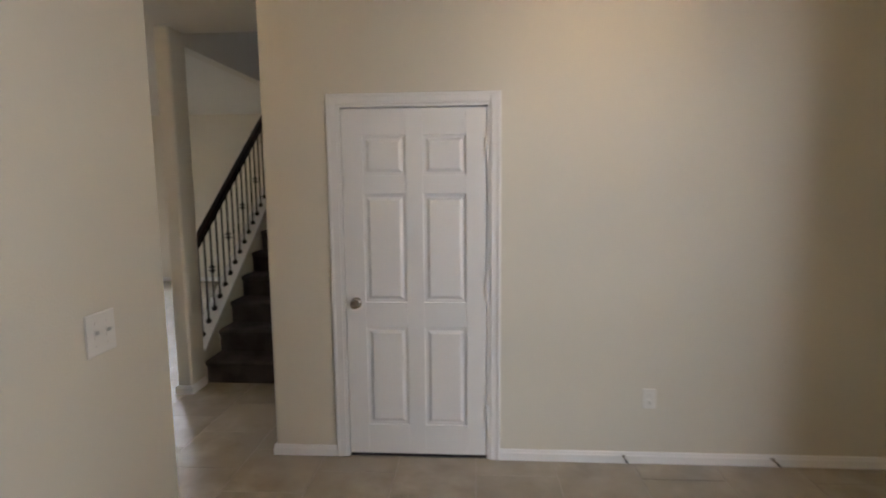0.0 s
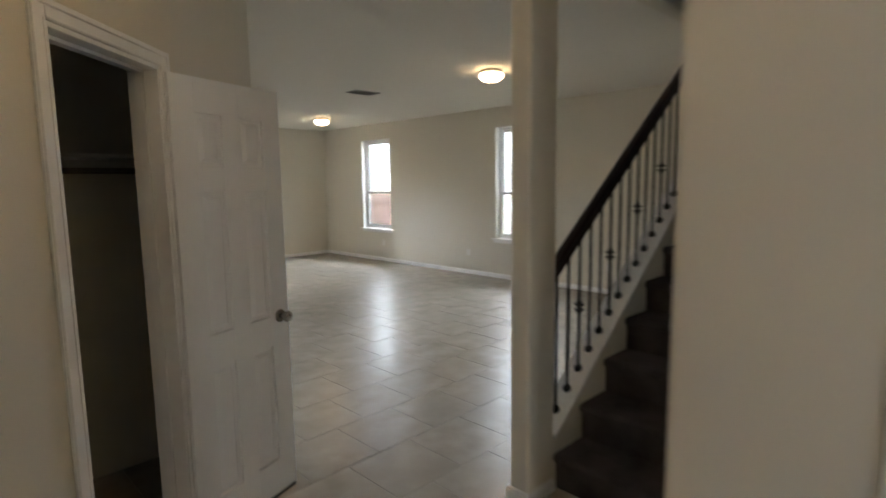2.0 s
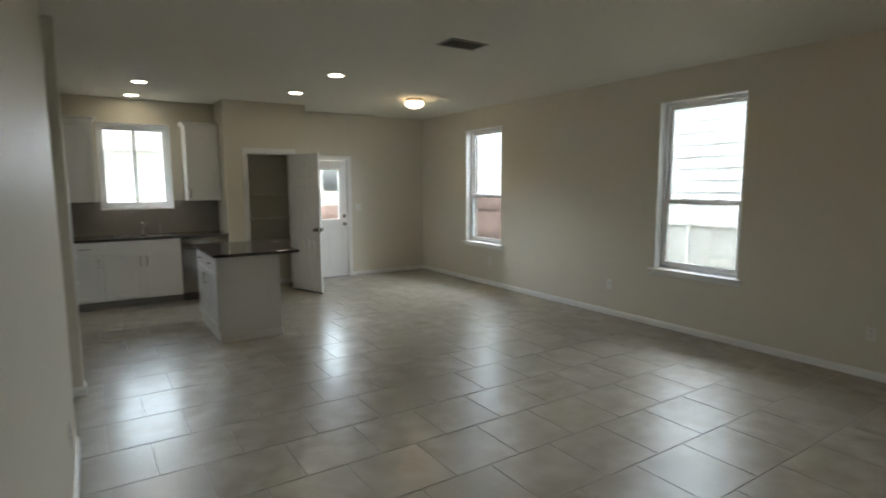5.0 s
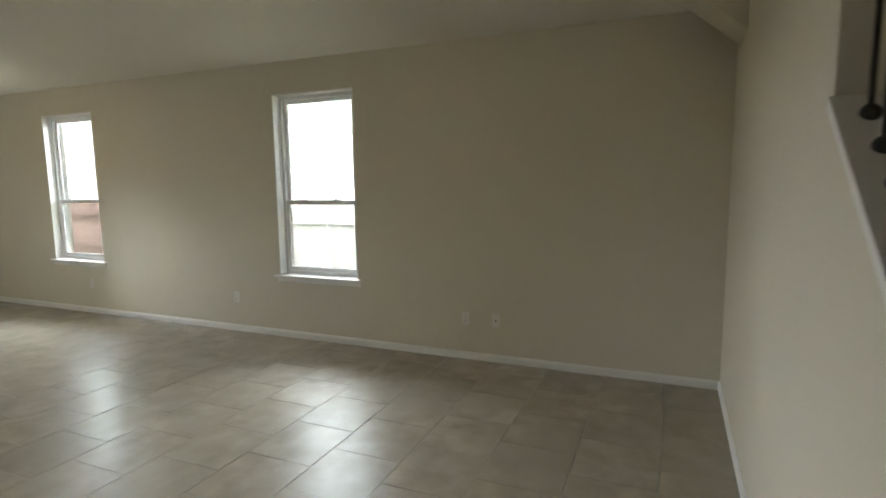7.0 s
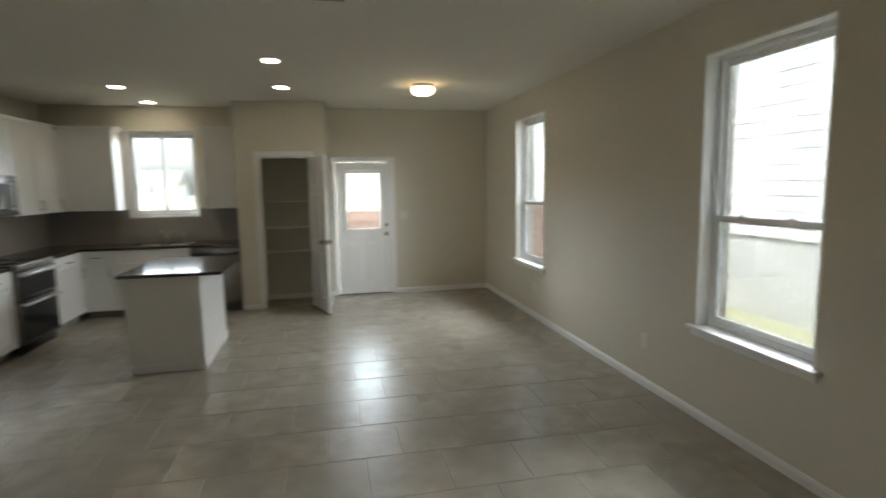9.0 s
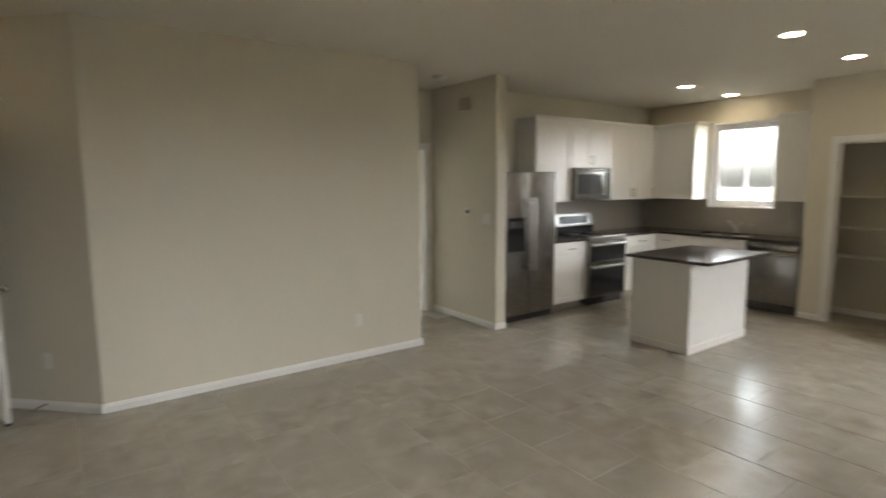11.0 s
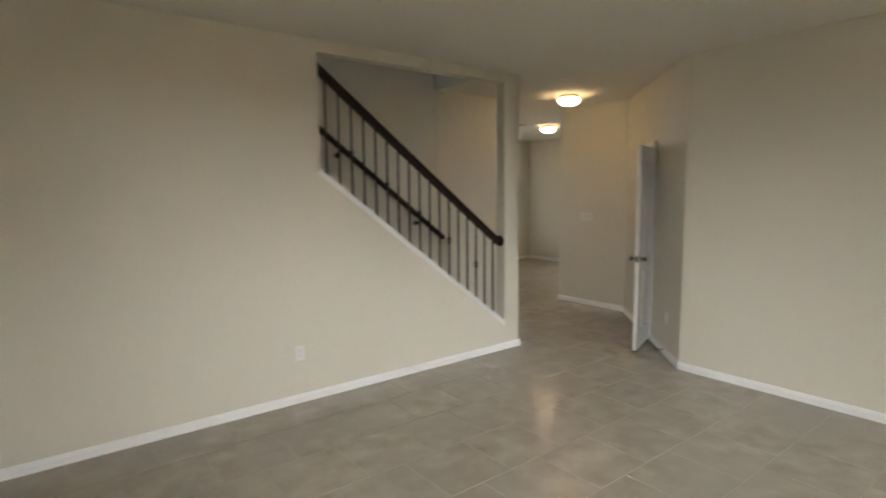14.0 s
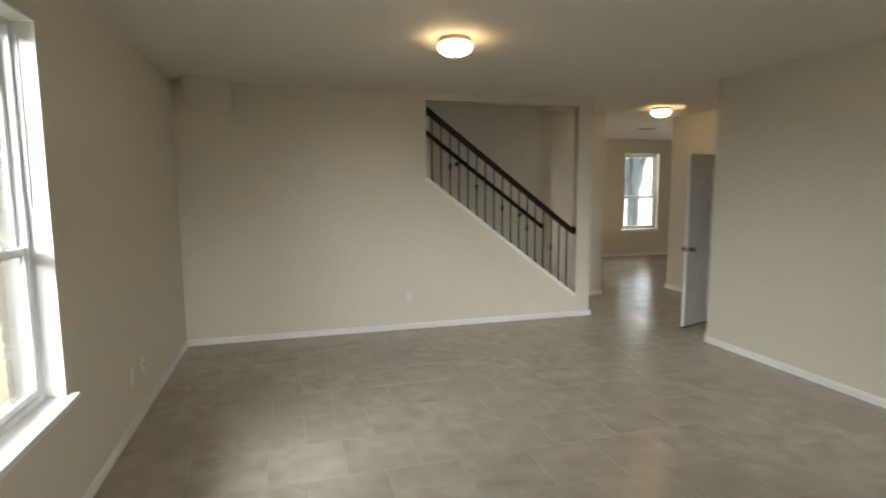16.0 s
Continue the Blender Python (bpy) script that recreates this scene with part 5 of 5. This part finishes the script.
far_house(-40, 95, 14, 8, 2.6, 0, "pale house with a grey roof far beyond the yard")
far_house(-8.0, 46, 20, 8, 4.4, 0, "pale single-storey house beyond the back fence", ((6.42, 0.30, 0.06, 0.56), (6.98, 0.30, 0.02, 0.56)))


def blue_shed():
    th = thing("site_shed", "blue painted site shed far beyond the yard", "shed", pose(-22.3, 60, -0.36))
    bm = bmesh.new()
    solid(bm, 0, 1.3, 0, 1.5, 0, 1.30, 0.02)
    part("wall", bm, BLUE, th)
    bm = bmesh.new()
    solid(bm, -0.05, 1.35, -0.05, 1.55, 1.30, 1.37, 0.02)
    part("roof", bm, VINYL, th)


blue_shed()
far_house(-24, -34, 12, 8, 5.6, 180, "pale house across the street")
far_house(-2, -34, 12, 8, 3.2, 180, "pale single-storey house across the street")


def porch():
    bm = bmesh.new()
    solid(bm, -12.4, -5.6, -9.2, -5.1, -0.36, -0.06, 0.01)
    setting("pavement", bm, MORTAR, "concrete front porch slab", "porch")
    bm = bmesh.new()
    solid(bm, -12.4, -5.6, -9.2, -5.1, 2.6, 3.0, 0.01)
    solid(bm, -12.4, -5.6, -9.2, -9.05, 2.25, 2.6005, 0.01)
    setting("porch_roof", bm, SIDING, "white porch ceiling", "porch roof")
    th = thing("porch_post", "blue-grey timber porch post with two spreading braces", "porch post", pose(-10.35, -7.0, -0.06))
    bm = bmesh.new()
    solid(bm, -0.11, 0.11, -0.11, 0.11, 0, 2.66, 0.01)
    part("shaft", bm, STONE, th)
    bm = bmesh.new()
    solid(bm, -0.15, 0.15, -0.15, 0.15, 0, 0.18, 0.01)
    part("plinth", bm, STONE, th)
    bm = bmesh.new()
    prism(bm, [(-0.12, 1.72), (0.12, 1.72), (0.20, 1.84), (0.20, 2.08), (-0.20, 2.08), (-0.20, 1.84)], -0.17, 0.17)
    part("collar", bm, STONE, th)
    for s in (-1, 1):
        bm = bmesh.new()
        pts = []
        n = 8
        for i in range(n + 1):
            a = i / n
            pts.append((s * (0.20 + 0.30 * a ** 1.4), 2.03 + 0.63 * a))
        for i in range(n, -1, -1):
            a = i / n
            pts.append((s * (0.09 + 0.28 * a ** 1.4), 2.05 + 0.61 * a))
        prism(bm, pts, -0.06, 0.06)
        part("brace", bm, STONE, th)


porch()


# ---- bricks round the window reveals ----
def reveal_bricks():
    bm = bmesh.new()
    solid(bm, 0.0, 0.092, 0.0, 0.19, 0.0, 0.057, 0.004)
    mesh = None
    for y0, y1 in (W1, W2):
        for side in (0, 1):
            for i in range(23):
                z = WZ0 + 0.002 + 0.0775 * i
                if mesh is None:
                    b = part("brick", bm, BRICK, setting_brick)
                    mesh = b.data
                else:
                    b = new("brick", mesh)
                    b.parent = setting_brick
                off = 0.09 if i % 2 else 0.0
                y = (y1 - 0.006 if side else y0 + 0.006 - 0.19)
                b.matrix_world = pose(0.151 + random.uniform(-0.001, 0.003), y, z)


reveal_bricks()


# ---- floor tiles ----
def floor_tiles():
    bm = bmesh.new()
    solid(bm, -10.55, 0.24, -5.15, 9.22, -0.36, -0.0022)
    fl = setting("floor", bm, GROUT, "large greige ceramic floor tiles in running bond", "tile floor")
    p = 0.45
    hs, bv = p / 2 - 0.0021, 0.0016

    def shape(t, cx, cy, dz=0.0):
        lo = [t.verts.new((cx + sx * hs, cy + sy * hs, -0.0085)) for sx, sy in ((-1, -1), (1, -1), (1, 1), (-1, 1))]
        md = [t.verts.new((cx + sx * hs, cy + sy * hs, -0.002 + dz)) for sx, sy in ((-1, -1), (1, -1), (1, 1), (-1, 1))]
        hi = [t.verts.new((cx + sx * (hs - bv), cy + sy * (hs - bv), dz)) for sx, sy in ((-1, -1), (1, -1), (1, 1), (-1, 1))]
        t.faces.new(hi)
        for i in range(4):
            j = (i + 1) % 4
            t.faces.new((lo[i], lo[j], md[j], md[i]))
            t.faces.new((md[i], md[j], hi[j], hi[i]))

    t = bmesh.new()
    shape(t, 0, 0)
    first = None
    rest = bmesh.new()
    rnd = random.Random(4)
    count = 0
    for r in range(-22, 12):
        y = 4.435 + p * (r + 0.5)
        off = -2.265 + p / 2 + (p / 2 if r % 2 else 0)
        for c in range(-20, 7):
            x = off + p * c
            great = -6.2 < x < 0.15 and -0.15 < y < 9.1
            hall = -7.1 < x < -4.3 and -1.5 < y < 1.6
            front = -10.4 < x < -5.6 and -5.1 < y < -1.1
            if not (great or hall or front):
                continue
            if x < -5.5 and 1.9 < y < 3.9:
                continue
            if x > -4.4 and y < -0.15:
                continue
            tilt = (rnd.gauss(0, 0.0004), rnd.gauss(0, 0.0004))
            if (great or hall) and -1.6 < y < 7.6 and count < 300:
                if first is None:
                    first = part("tile", t, TILE, fl)
                    ob = first
                else:
                    ob = new("tile", first.data)
                    ob.parent = fl
                ob.location = (x, y, 0)
                ob.rotation_euler = (tilt[0], tilt[1], 0)
                count += 1
            else:
                shape(rest, x, y)
    bmesh.ops.recalc_face_normals(rest, faces=rest.faces[:])
    tagged(part("tile_field", rest, TILE, fl), kind="stuff")


floor_tiles()
